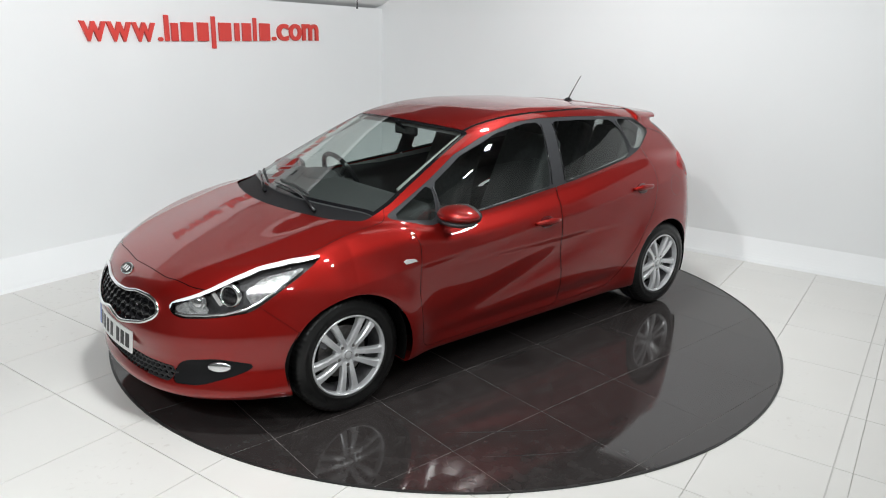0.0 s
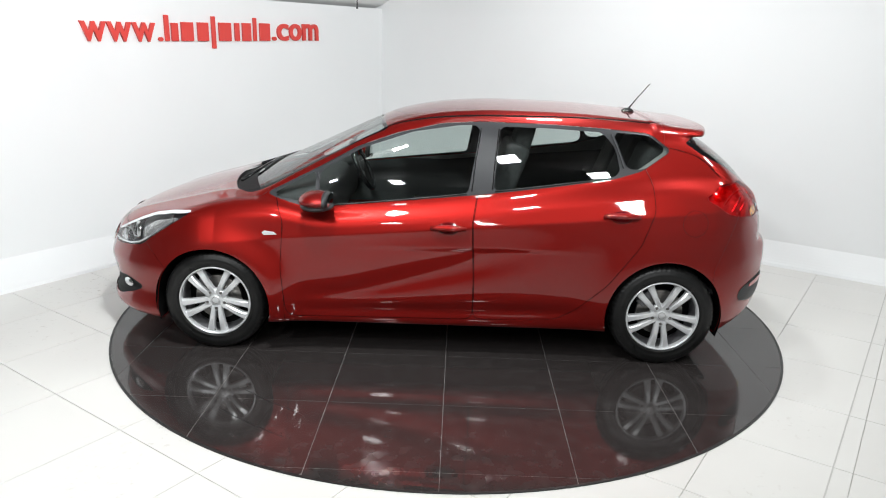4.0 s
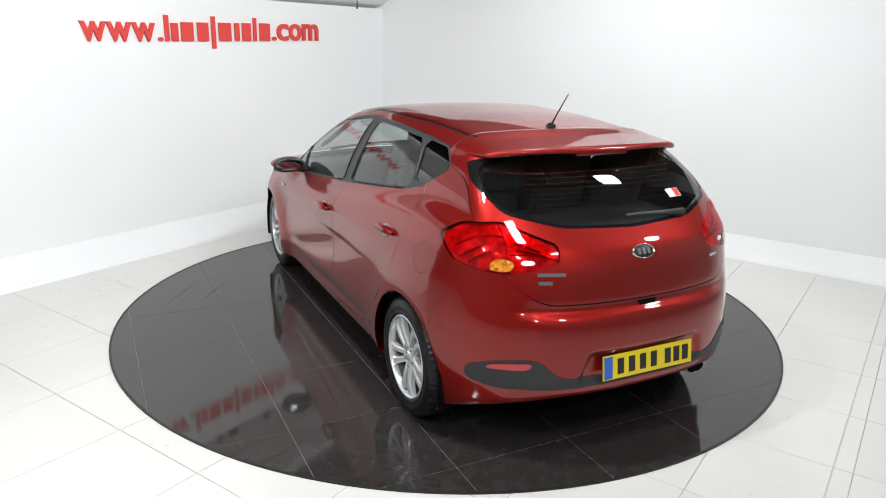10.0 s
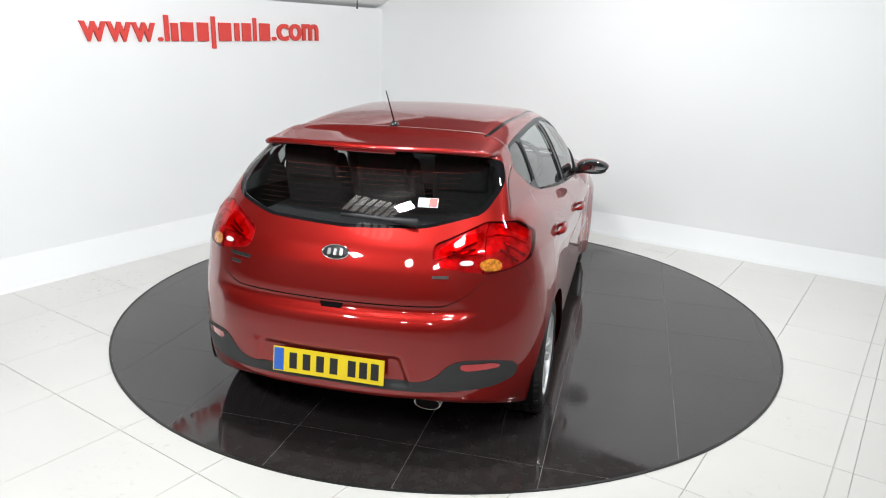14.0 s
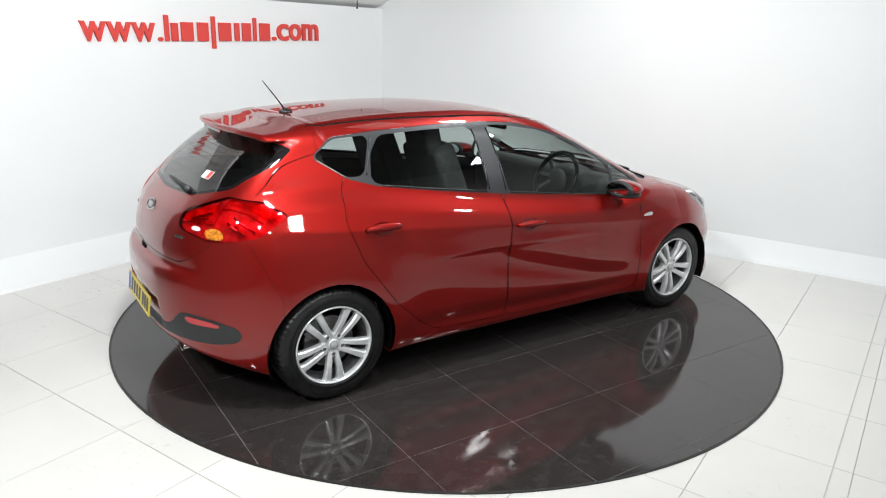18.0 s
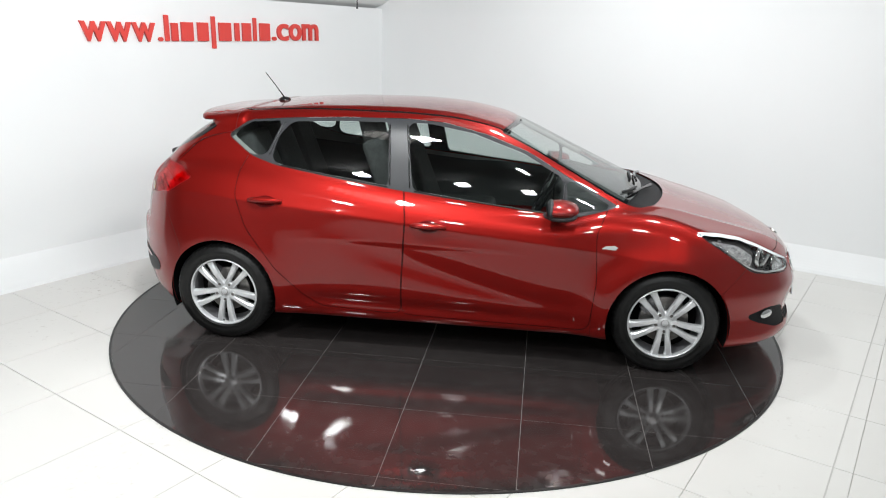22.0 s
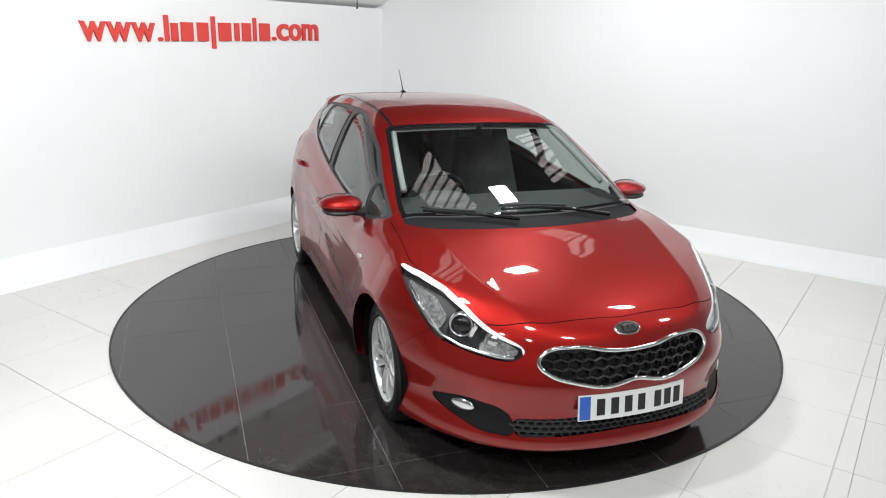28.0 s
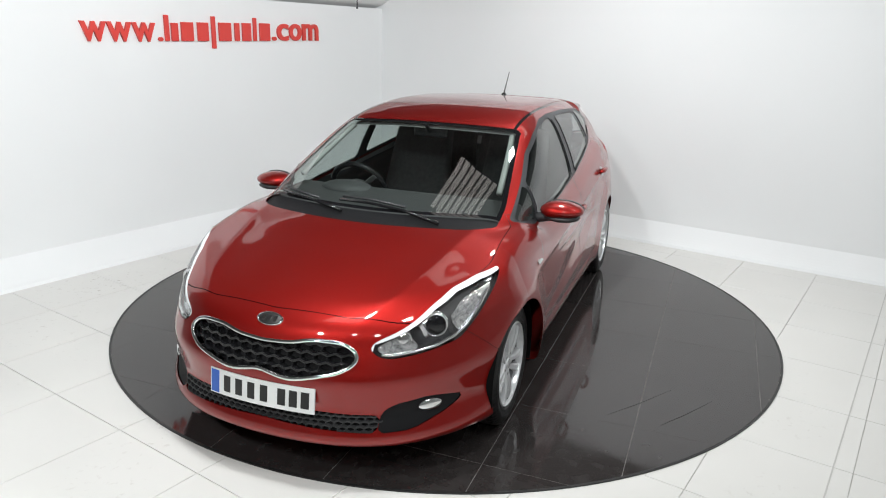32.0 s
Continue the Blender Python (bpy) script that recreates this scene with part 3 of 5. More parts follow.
def split(mesh, fv):
    """Cut a triangle skin along fv = 0. Returns the part below and the part above."""
    V, N, T = mesh
    fv = np.where(np.abs(fv) < 1e-7, 1e-7, fv)
    s = fv[T] < 0
    n = s.sum(1)
    mixed = (n > 0) & (n < 3)
    tin, tout = [T[n == 3]], [T[n == 0]]
    newV, newN = [V], [N]
    M = T[mixed]
    if len(M):
        sm = s[mixed]
        one = np.where(sm.sum(1) == 1, sm.argmax(1), (~sm).argmax(1))
        inside_one = sm.sum(1) == 1
        r = np.arange(len(M))
        a, b, c = M[r, one], M[r, (one + 1) % 3], M[r, (one + 2) % 3]

        def cut_points(p, q):
            lo, hi = np.minimum(p, q), np.maximum(p, q)
            t = (fv[lo] / (fv[lo] - fv[hi]))[:, None]
            nn = N[lo] + t * (N[hi] - N[lo])
            return V[lo] + t * (V[hi] - V[lo]), nn / np.maximum(np.linalg.norm(nn, axis=1), 1e-9)[:, None], lo * len(V) + hi
        P1, n1, k1 = cut_points(a, b)
        P2, n2, k2 = cut_points(a, c)
        keys, first, inv = np.unique(np.concatenate([k1, k2]), return_index=True, return_inverse=True)
        newV.append(np.concatenate([P1, P2])[first])
        newN.append(np.concatenate([n1, n2])[first])
        i1, i2 = len(V) + inv[:len(M)], len(V) + inv[len(M):]
        tip = np.stack([a, i1, i2], 1)
        rest = np.concatenate([np.stack([i1, b, c], 1), np.stack([i1, c, i2], 1)])
        both = np.concatenate([inside_one, inside_one])
        tin += [tip[inside_one], rest[~both]]
        tout += [tip[~inside_one], rest[both]]
    V2, N2 = np.concatenate(newV), np.concatenate(newN)
    return compact(V2, N2, np.concatenate(tin)), compact(V2, N2, np.concatenate(tout))


def compact(V, N, T):
    used, inv = np.unique(T, return_inverse=True)
    return V[used], N[used], inv.reshape(-1, 3)


def joined(*ms):
    vs, ns, ts, k = [], [], [], 0
    for V, N, T in ms:
        vs.append(V), ns.append(N), ts.append(T + k)
        k += len(V)
    return np.concatenate(vs), np.concatenate(ns), np.concatenate(ts).astype(np.int64)


def skin_part(name, mesh, mat, parent, label="", push=0.0, f=None):
    V, N, T = mesh
    if len(T) == 0:
        return None
    V = V + N * push
    me = bpy.data.meshes.new(name)
    me.vertices.add(len(V))
    me.vertices.foreach_set("co", V.astype(np.float32).ravel())
    me.loops.add(len(T) * 3)
    me.loops.foreach_set("vertex_index", T.astype(np.int32).ravel())
    me.polygons.add(len(T))
    me.polygons.foreach_set("loop_start", np.arange(0, len(T) * 3, 3, dtype=np.int32))
    me.update(calc_edges=True)
    me.shade_smooth()
    me.normals_split_custom_set_from_vertices(N.tolist())
    me.materials.append(mat)
    ob = new(name, me)
    ob.parent = parent
    return tagged(ob, label)


def soft_outline(pts, rounds=2, r=0.018):
    """Round the corners of an outline over a short way."""
    p = np.array(pts, float)
    for k in range(rounds):
        before, after = np.roll(p, 1, 0), np.roll(p, -1, 0)
        da, db = before - p, after - p
        la, lb = np.linalg.norm(da, axis=1)[:, None], np.linalg.norm(db, axis=1)[:, None]
        w = r / (k + 1)
        p = np.stack([p + da / la * np.minimum(w, 0.3 * la), p + db / lb * np.minimum(w, 0.3 * lb)], 1).reshape(-1, 2)
    return p


def inside_of(a, b, pts, rounds=2):
    """Signed distance to an outline in two coordinates: negative inside."""
    P = soft_outline(pts, rounds)
    d = np.full(a.shape, 1e9)
    odd = np.zeros(a.shape, bool)
    for (x0, y0), (x1, y1) in zip(P, np.roll(P, -1, 0)):
        ex, ey = x1 - x0, y1 - y0
        t = np.clip(((a - x0) * ex + (b - y0) * ey) / max(ex * ex + ey * ey, 1e-12), 0, 1)
        d = np.minimum(d, (a - x0 - t * ex) ** 2 + (b - y0 - t * ey) ** 2)
        if y0 != y1:
            odd ^= ((y0 > b) != (y1 > b)) & (a < (x1 - x0) * (b - y0) / (y1 - y0) + x0)
    d = np.sqrt(d)
    return np.where(odd, -d, d)

# ---- outlines of the car's openings and panels, in metres ----
SIDE_OPENING = [(1.02, 0.948), (0.775, 0.886), (0.487, 0.914), (-0.225, 0.986), (-0.657, 1.04), (-1.002, 1.09), (-1.163, 1.137), (-1.335, 1.248), (-1.21, 1.338), (-0.948, 1.36), (-0.60, 1.376), (-0.233, 1.381), (0.0, 1.366), (0.263, 1.307), (0.492, 1.224), (0.718, 1.102)]
PANE_FRONT_QUARTER = [(0.965, 0.947), (0.735, 0.915), (0.725, 1.080)]
PANE_FRONT = [(0.685, 0.905), (-0.155, 0.998), (-0.215, 1.352), (-0.098, 1.350), (0.165, 1.309), (0.458, 1.212), (0.690, 1.085)]
PANE_REAR = [(-0.315, 1.016), (-0.96, 1.098), (-1.025, 1.125), (-1.0, 1.25), (-0.93, 1.332), (-0.60, 1.347), (-0.345, 1.350)]
PANE_REAR_QUARTER = [(-1.075, 1.155), (-1.165, 1.152), (-1.315, 1.248), (-1.20, 1.320), (-1.005, 1.334)]
HEADLAMP = [(1.43, 0.848), (1.56, 0.832), (1.70, 0.800), (1.82, 0.753), (1.925, 0.702), (2.045, 0.64), (2.062, 0.60), (2.043, 0.570), (1.93, 0.583), (1.785, 0.610), (1.66, 0.70), (1.50, 0.80)]
LAMP_EDGE = [(1.43, 0.848), (1.56, 0.832), (1.70, 0.800), (1.82, 0.753), (1.925, 0.702), (2.045, 0.64), (2.062, 0.605)]   # upper edge of the headlamp
TAILLAMP = [(0.715, 1.003), (0.88, 1.066), (1.13, 1.085), (1.49, 1.0), (1.525, 0.94), (1.49, 0.915), (1.215, 0.877), (1.04, 0.888), (0.86, 0.912)]
GRILLE = [(0.0, 0.613), (0.125, 0.620), (0.22, 0.640), (0.34, 0.638), (0.40, 0.612), (0.418, 0.566), (0.35, 0.523), (0.17, 0.484), (0.115, 0.484), (0.0, 0.507)]
INTAKE = [(0.0, 0.345), (0.50, 0.325), (0.495, 0.252), (0.0, 0.272)]
FOG_POD = [(0.498, 0.330), (0.55, 0.372), (0.67, 0.390), (0.775, 0.358), (0.735, 0.312), (0.62, 0.254), (0.498, 0.250)]
REAR_TRIM = [(0.0, 0.408), (0.42, 0.422), (0.47, 0.445), (0.525, 0.505), (0.58, 0.516), (0.70, 0.496), (0.785, 0.458), (0.785, 0.392), (0.70, 0.366), (0.50, 0.368), (0.0, 0.378)]
REFLECTOR_STRIP = [(0.555, 0.502), (0.70, 0.484), (0.735, 0.456), (0.575, 0.466)]
REAR_SCREEN = [(0.0, 1.34), (0.52, 1.33), (0.625, 1.29), (0.65, 1.205), (0.595, 1.11), (0.37, 1.056), (0.0, 1.040)]
HATCH = [(0.0, 0.748), (0.49, 0.752), (0.575, 0.795), (0.655, 0.87), (0.71, 1.0), (0.69, 1.12), (0.645, 1.24), (0.63, 1.33), (0.63, 1.55), (0.0, 1.55)]
FRONT_DOOR = [(0.97, 0.96), (0.925, 0.885), (0.895, 0.81), (0.915, 0.55), (0.89, 0.27), (0.84, 0.24), (-0.17, 0.252), (-0.207, 0.275), (-0.207, 0.5), (-0.19, 0.83), (-0.23, 1.1), (0.6, 1.08), (0.80, 0.98)]
REAR_DOOR = [(-0.235, 1.1), (-0.195, 0.83), (-0.212, 0.5), (-0.212, 0.275), (-0.25, 0.254), (-0.70, 0.272), (-0.80, 0.33), (-0.975, 0.49), (-1.155, 0.733), (-1.23, 0.93), (-1.215, 1.08), (-1.15, 1.2), (-0.8, 1.2)]
HOOD = [(2.048, 0.0), (2.02, 0.34), (1.965, 0.515), (1.90, 0.62), (1.75, 0.70), (1.45, 0.765), (1.03, 0.738), (0.95, 0.60), (0.95, 0.0)]


def both_sides(outline):
    return outline + [(-a, b) for a, b in outline[::-1] if abs(a) > 1e-6]


def on_side(V, outline, zmin=0.0, rounds=2, ymin=0.45):
    f = inside_of(V[:, 0], V[:, 2], outline, rounds)
    return np.where((np.abs(V[:, 1]) > ymin) & (V[:, 2] > zmin), f, 0.5)


def on_front(V, outline, rounds=2, xmin=1.5):
    f = inside_of(V[:, 1], V[:, 2], both_sides(outline), rounds)
    return np.where(V[:, 0] > xmin, f, 0.5)


def on_front_each(V, outline, rounds=2, xmin=1.4):
    f = inside_of(np.abs(V[:, 1]), V[:, 2], outline, rounds)
    return np.where(V[:, 0] > xmin, f, 0.5)


def on_rear(V, outline, rounds=2, xmax=-1.2, each=False):
    a = np.abs(V[:, 1]) if each else V[:, 1]
    f = inside_of(a, V[:, 2], outline if each else both_sides(outline), rounds)
    return np.where(V[:, 0] < xmax, f, 0.5)


def screen_u(V):
    return V[:, 0] + (0.20 + 0.18 * np.clip(V[:, 0] - 0.38, 0, 1)) * V[:, 1] ** 2


def screen_region(V, inset=0.0):
    u, ay = screen_u(V), np.abs(V[:, 1])
    f = inside_of(u, ay, [(1.352 - inset, -0.4), (1.352 - inset, 0.60), (1.29 - inset, 0.685 - inset), (1.10, 0.683 - inset), (0.385 + inset, 0.572 - inset), (0.385 + inset, -0.4)], 1)
    return np.where(V[:, 2] > 0.86, f, 0.5)


def tail_region(V, outline, rounds=2):
    s = -V[:, 0] - np.abs(V[:, 1])
    f = inside_of(s, V[:, 2], outline, rounds)
    return np.where(V[:, 0] < -1.3, f, 0.5)


def half(mesh, side):
    lo, hi = split(mesh, mesh[0][:, 1])
    return hi if side > 0 else lo


# ---- places on the car's skin ----


def drop_to_skin(make, lo, hi, n):
    """Slide points along one axis, from outside (hi) inwards (lo), to the skin."""
    a, b = np.full(n, float(hi)), np.full(n, float(lo))
    steps = np.linspace(hi, lo, 160)
    done = np.zeros(n, bool)
    for s0, s1 in zip(steps, steps[1:]):
        f = body(*make(np.full(n, s1)))
        hit_now = (f < 0) & ~done
        a[hit_now], b[hit_now] = s0, s1
        done |= hit_now
    for _ in range(14):
        m = (a + b) / 2
        inn = body(*make(m)) < 0
        b, a = np.where(inn, m, b), np.where(inn, a, m)
    return (a + b) / 2


def front_at(pts):
    y, z = np.array([q[0] for q in pts], float), np.array([q[1] for q in pts], float)
    x = drop_to_skin(lambda s: (s, y, z), 1.0, 2.35, len(y))
    return np.stack([x, y, z], 1)


def rear_at(pts):
    y, z = np.array([q[0] for q in pts], float), np.array([q[1] for q in pts], float)
    x = drop_to_skin(lambda s: (s, y, z), -1.0, -2.3, len(y))
    return np.stack([x, y, z], 1)


def side_at(pts, side=1):
    x, z = np.array([q[0] for q in pts], float), np.array([q[1] for q in pts], float)
    y = drop_to_skin(lambda s: (x, s, z), 0.2 * side, 1.1 * side, len(x))
    return np.stack([x, y, z], 1)


def top_at(pts):
    x, y = np.array([q[0] for q in pts], float), np.array([q[1] for q in pts], float)
    z = drop_to_skin(lambda s: (x, y, s), 0.5, 1.6, len(x))
    return np.stack([x, y, z], 1)


def skin_normal(P):
    g = gradient(body, np.atleast_2d(P))
    return g / np.linalg.norm(g, axis=1)[:, None]


def dense(outline, n=12, rounds=2):
    P = soft_outline(outline, rounds)
    out = []
    for a, b in zip(P, np.roll(P, -1, 0)):
        k = max(1, int(np.linalg.norm(b - a) / 0.02))
        out += [tuple(a + (b - a) * i / k) for i in range(k)]
    return out


def loop_tube(points, radius, seg=8, flat=1.0):
    """A closed round bar along a ring of points."""
    bm = bmesh.new()
    pts = [Vector(p) for p in points]
    n = len(pts)
    rings = []
    for i, p in enumerate(pts):
        d = (pts[(i + 1) % n] - pts[i - 1]).normalized()
        side = d.cross(Vector((1, 0, 0))).normalized()
        up = side.cross(d)
        rings.append([bm.verts.new(p + radius * (math.cos(2 * math.pi * k / seg) * side * flat + math.sin(2 * math.pi * k / seg) * up)) for k in range(seg)])
    for i in range(n):
        a, b = rings[i], rings[(i + 1) % n]
        for k in range(seg):
            bm.faces.new((a[k], a[(k + 1) % seg], b[(k + 1) % seg], b[k]))
    return bm


def ball(rx, ry, rz, at=(0, 0, 0), seg=24, rings=14):
    bm = bmesh.new()
    bmesh.ops.create_uvsphere(bm, u_segments=seg, v_segments=rings, radius=1)
    bmesh.ops.scale(bm, vec=(rx, ry, rz), verts=bm.verts)
    bmesh.ops.translate(bm, vec=at, verts=bm.verts)
    return bm


def frame_on(P, n, up=(0, 0, 1)):
    """Axes on the skin: z outwards, x level."""
    n = Vector(n).normalized()
    x = Vector(up).cross(n).normalized()
    y = n.cross(x)
    return Matrix.Translation(Vector(P)) @ Matrix((x, y, n)).transposed().to_4x4()


def strip_field(V, side):
    """Distance to the lamp's upper edge, less the strip's width on the way."""
    edge = []
    for (x0, z0), (x1, z1) in zip(LAMP_EDGE, LAMP_EDGE[1:]):
        edge += [(x0 + (x1 - x0) * k / 12, z0 + (z1 - z0) * k / 12) for k in range(12)]
    E = side_at(edge, side)
    d = np.sqrt(((V[:, None, :] - E[None]) ** 2).sum(2)).min(1)
    return d - np.interp(V[:, 0], [1.43, 1.56, 1.75, 1.95, 2.06], [0.015, 0.031, 0.027, 0.018, 0.012])


car = tagged(new("hatchback_car"), "metallic red five-door hatchback car parked on the turntable", "car")
gaps = []


def take(shell, f, gap=0.0018):
    """Lift one panel out of the skin and leave a dark joint round it."""
    panel, rest = split(shell, f(shell[0]) + gap)
    if gap:
        band, rest = split(rest, f(rest[0]) - gap)
        gaps.append(band)
    return panel, rest


SIDES = ((1, "left"), (-1, "right"))
shell = skin(body, (-2.2, -0.98, 0.14), (2.3, 0.98, 1.54), 0.0135)


def arch_field(V):
    r = np.minimum(np.hypot(V[:, 0] - AXLE, V[:, 2] - HUB_Z), np.hypot(V[:, 0] + AXLE, V[:, 2] - HUB_Z)) - ARCH_R
    return np.where(np.abs(V[:, 1]) > 0.5, r, 0.3)


_, shell = split(shell, arch_field(shell[0]))

# side glazing
opening, shell = split(shell, on_side(shell[0], SIDE_OPENING, 0.8))
screen, shell = split(shell, screen_region(shell[0]))
rear_screen, shell = split(shell, np.maximum(np.maximum(on_rear(shell[0], REAR_SCREEN), (-0.12 - shell[1][:, 2]) * 0.05), 0.5 * (shell[0][:, 0] + 1.45 + (1.27 - shell[0][:, 2]) * 1.45)))
lamps_f, shell = split(shell, np.where((shell[0][:, 0] > 1.3) & (np.abs(shell[0][:, 1]) > 0.3), on_side(shell[0], HEADLAMP, 0.4, 2, 0.3), 0.5))
lamps_r, shell = split(shell, tail_region(shell[0], TAILLAMP))
grille_face, shell = split(shell, on_front(shell[0], GRILLE, 2, 1.8))
intake_face, shell = split(shell, on_front(shell[0], INTAKE, 1, 1.7))
pod_face, shell = split(shell, on_front_each(shell[0], FOG_POD, 1))
rear_trim, shell = split(shell, on_rear(shell[0], REAR_TRIM, 1, -1.5))

# body panels


def hood_field(V):
    f = inside_of(V[:, 0], np.abs(V[:, 1]), HOOD[:-1] + [(0.95, -0.3), (2.048, -0.3)], 1)
    return np.where(V[:, 2] > 0.60, f, 0.5)


hood, shell = take(shell, hood_field)
front_doors, shell = take(shell, lambda V: on_side(V, FRONT_DOOR, 0.1, 1))
rear_doors, shell = take(shell, lambda V: on_side(V, REAR_DOOR, 0.1, 1))


def hatch_field(V):
    """The joint keeps one width where the skin turns away to the side."""
    g = gradient(body, V)
    ny = np.abs(g[:, 1]) / np.linalg.norm(g, axis=1)
    f = on_rear(V, HATCH, 1, -1.0) / np.sqrt(np.maximum(1 - ny * ny, 0.02))
    # the dark band is wider along the lower edge, taking in the shadow there
    f = f * (1 - 0.62 * np.clip((0.80 - V[:, 2]) / 0.03, 0, 1))
    return np.maximum(f, V[:, 0] + 1.292)


hatch, shell = take(shell, hatch_field, 0.0011)
bumper_f, shell = take(shell, lambda V: np.maximum(1.60 + (V[:, 2] - 0.5) * 1.1 - V[:, 0], V[:, 2] - 0.80), 0.0015)
bumper_r, shell = take(shell, lambda V: np.maximum(V[:, 0] + 1.60 + np.clip(V[:, 2] - 0.62, -0.02, 1) * 0.45, V[:, 2] - 0.90), 0.0008)
fenders, shell = take(shell, lambda V: np.maximum(0.90 - V[:, 0], V[:, 2] - 0.975), 0.0008)


def flap_field(V):
    return np.where(V[:, 1] > 0.5, np.hypot(V[:, 0] + 1.457, V[:, 2] - 0.867) - 0.072, 0.5)


flap, shell = take(shell, flap_field, 0.001)


def gutter_field(V):
    f = np.abs(np.abs(V[:, 1]) - 0.535 + 0.045 * np.clip(-0.4 - V[:, 0], 0, 1)) - 0.009
    return np.where((V[:, 2] > 1.2) & (V[:, 0] > -1.292) & (V[:, 0] < 0.40), f, 0.5)


gutters, shell = split(shell, gutter_field(shell[0]))

skin_part("body_shell", shell, PAINT, car, "metallic red roof, pillars and sills")
skin_part("hood", hood, PAINT, car, "metallic red bonnet panel")
hatch_ob = skin_part("tailgate", hatch, PAINT, car, "metallic red tailgate with roof spoiler")
fb = skin_part("front_bumper", bumper_f, PAINT, car, "metallic red front bumper")
rb = skin_part("rear_bumper", bumper_r, PAINT, car, "metallic red rear bumper")
skin_part("fuel_flap", flap, PAINT, car, "round red fuel flap")
skin_part("panel_gap", joined(*gaps), SEAM, car, "dark joint line between the panels", -0.0018)
skin_part("roof_gutter", half(gutters, 1), BLACK_GLOSS, car, "black roof strip", -0.002)
skin_part("roof_gutter", half(gutters, -1), BLACK_GLOSS, car, "black roof strip", -0.002)
doors = {}
for side, word in SIDES:
    doors[side, 0] = skin_part("front_door", half(front_doors, side), PAINT, car, "metallic red front door")
    doors[side, 1] = skin_part("rear_door", half(rear_doors, side), PAINT, car, "metallic red rear door")
    skin_part("front_wing", half(fenders, side), PAINT, car, "metallic red front wing")
    rest = half(opening, side)
    for nm, outline, mat, host in (("quarter_pane", PANE_FRONT_QUARTER, GLASS, car), ("window_pane", PANE_FRONT, GLASS, car), ("window_pane", PANE_REAR, GLASS, car), ("quarter_pane", PANE_REAR_QUARTER, GLASS, car)):
        pane, rest = split(rest, on_side(rest[0], outline, 0.7, 1) - 0.008)
        skin_part(nm, pane, mat, host, "clear side window glass", -0.006)
    skin_part("window_trim", rest, PILLAR, car, "satin black window surround", -0.002)
    lamp_face = half(lamps_f, side)
    strip, lens = split(lamp_face, strip_field(lamp_face[0], side))
    head = skin_part("headlamp", lens, LENS, car, "clear headlamp lens", -0.001)
    skin_part("light_strip", strip, DRL, head, "white daytime light strip", -0.0005)
    skin_part("lamp_bowl", lens, BOWL, head, "smoked chrome lamp housing", -0.034)
    facets, _ = split(lens, on_side(lens[0], [(1.52, 0.805), (1.70, 0.765), (1.80, 0.70), (1.775, 0.63), (1.67, 0.70)], 0.4, 1, 0.3))
    skin_part("turn_reflector", facets, LAMP_FACETS, head, "bright faceted turn lamp reflector", -0.014)
    facets, _ = split(lens, on_side(lens[0], [(1.955, 0.665), (2.035, 0.63), (2.05, 0.60), (2.02, 0.585), (1.93, 0.60)], 0.4, 1, 0.3))
    skin_part("main_reflector", facets, LAMP_FACETS, head, "bright main beam reflector", -0.015)
    tail = half(lamps_r, side)
    tail_ob = skin_part("tail_lamp", tail, RED_GLASS, car, "red tail lamp lens", 0.002)

glass_mid, border = split(screen, np.maximum(screen_region(screen[0], 0.022), screen_u(screen[0]) - 1.19))
cowl, border = split(border, 1.215 - screen_u(border[0]))
skin_part("windscreen", glass_mid, GLASS, car, "curved windscreen glass", -0.003)
skin_part("windscreen_border", border, FRIT, car, "black windscreen border", -0.003)
skin_part("cowl", cowl, COWL, car, "black plastic wiper cowl", -0.012)
rg_mid, rg_edge = split(rear_screen, on_rear(rear_screen[0], [(0.0, 1.328), (0.50, 1.318), (0.602, 1.278), (0.626, 1.205), (0.573, 1.119), (0.36, 1.068), (0.0, 1.053)], 1))
skin_part("rear_window", rg_mid, GLASS_DARK, car, "tinted rear window glass", -0.002)
skin_part("rear_window_border", rg_edge, FRIT, car, "black rear window border", -0.002)
skin_part("grille_recess", grille_face, BLACK_GLOSS, car, "black grille opening", -0.03)
skin_part("lower_intake", intake_face, BLACK_GLOSS, car, "black lower air intake", -0.02)
skin_part("fog_lamp_pod", half(pod_face, 1), COWL, fb, "dark plastic fog lamp pod", -0.006)
skin_part("fog_lamp_pod", half(pod_face, -1), COWL, fb, "dark plastic fog lamp pod", -0.006)
skin_part("rear_skirt", rear_trim, PLASTIC, rb, "dark grey plastic rear skirt", 0.002)

# wheels
TYRE_R = 0.307


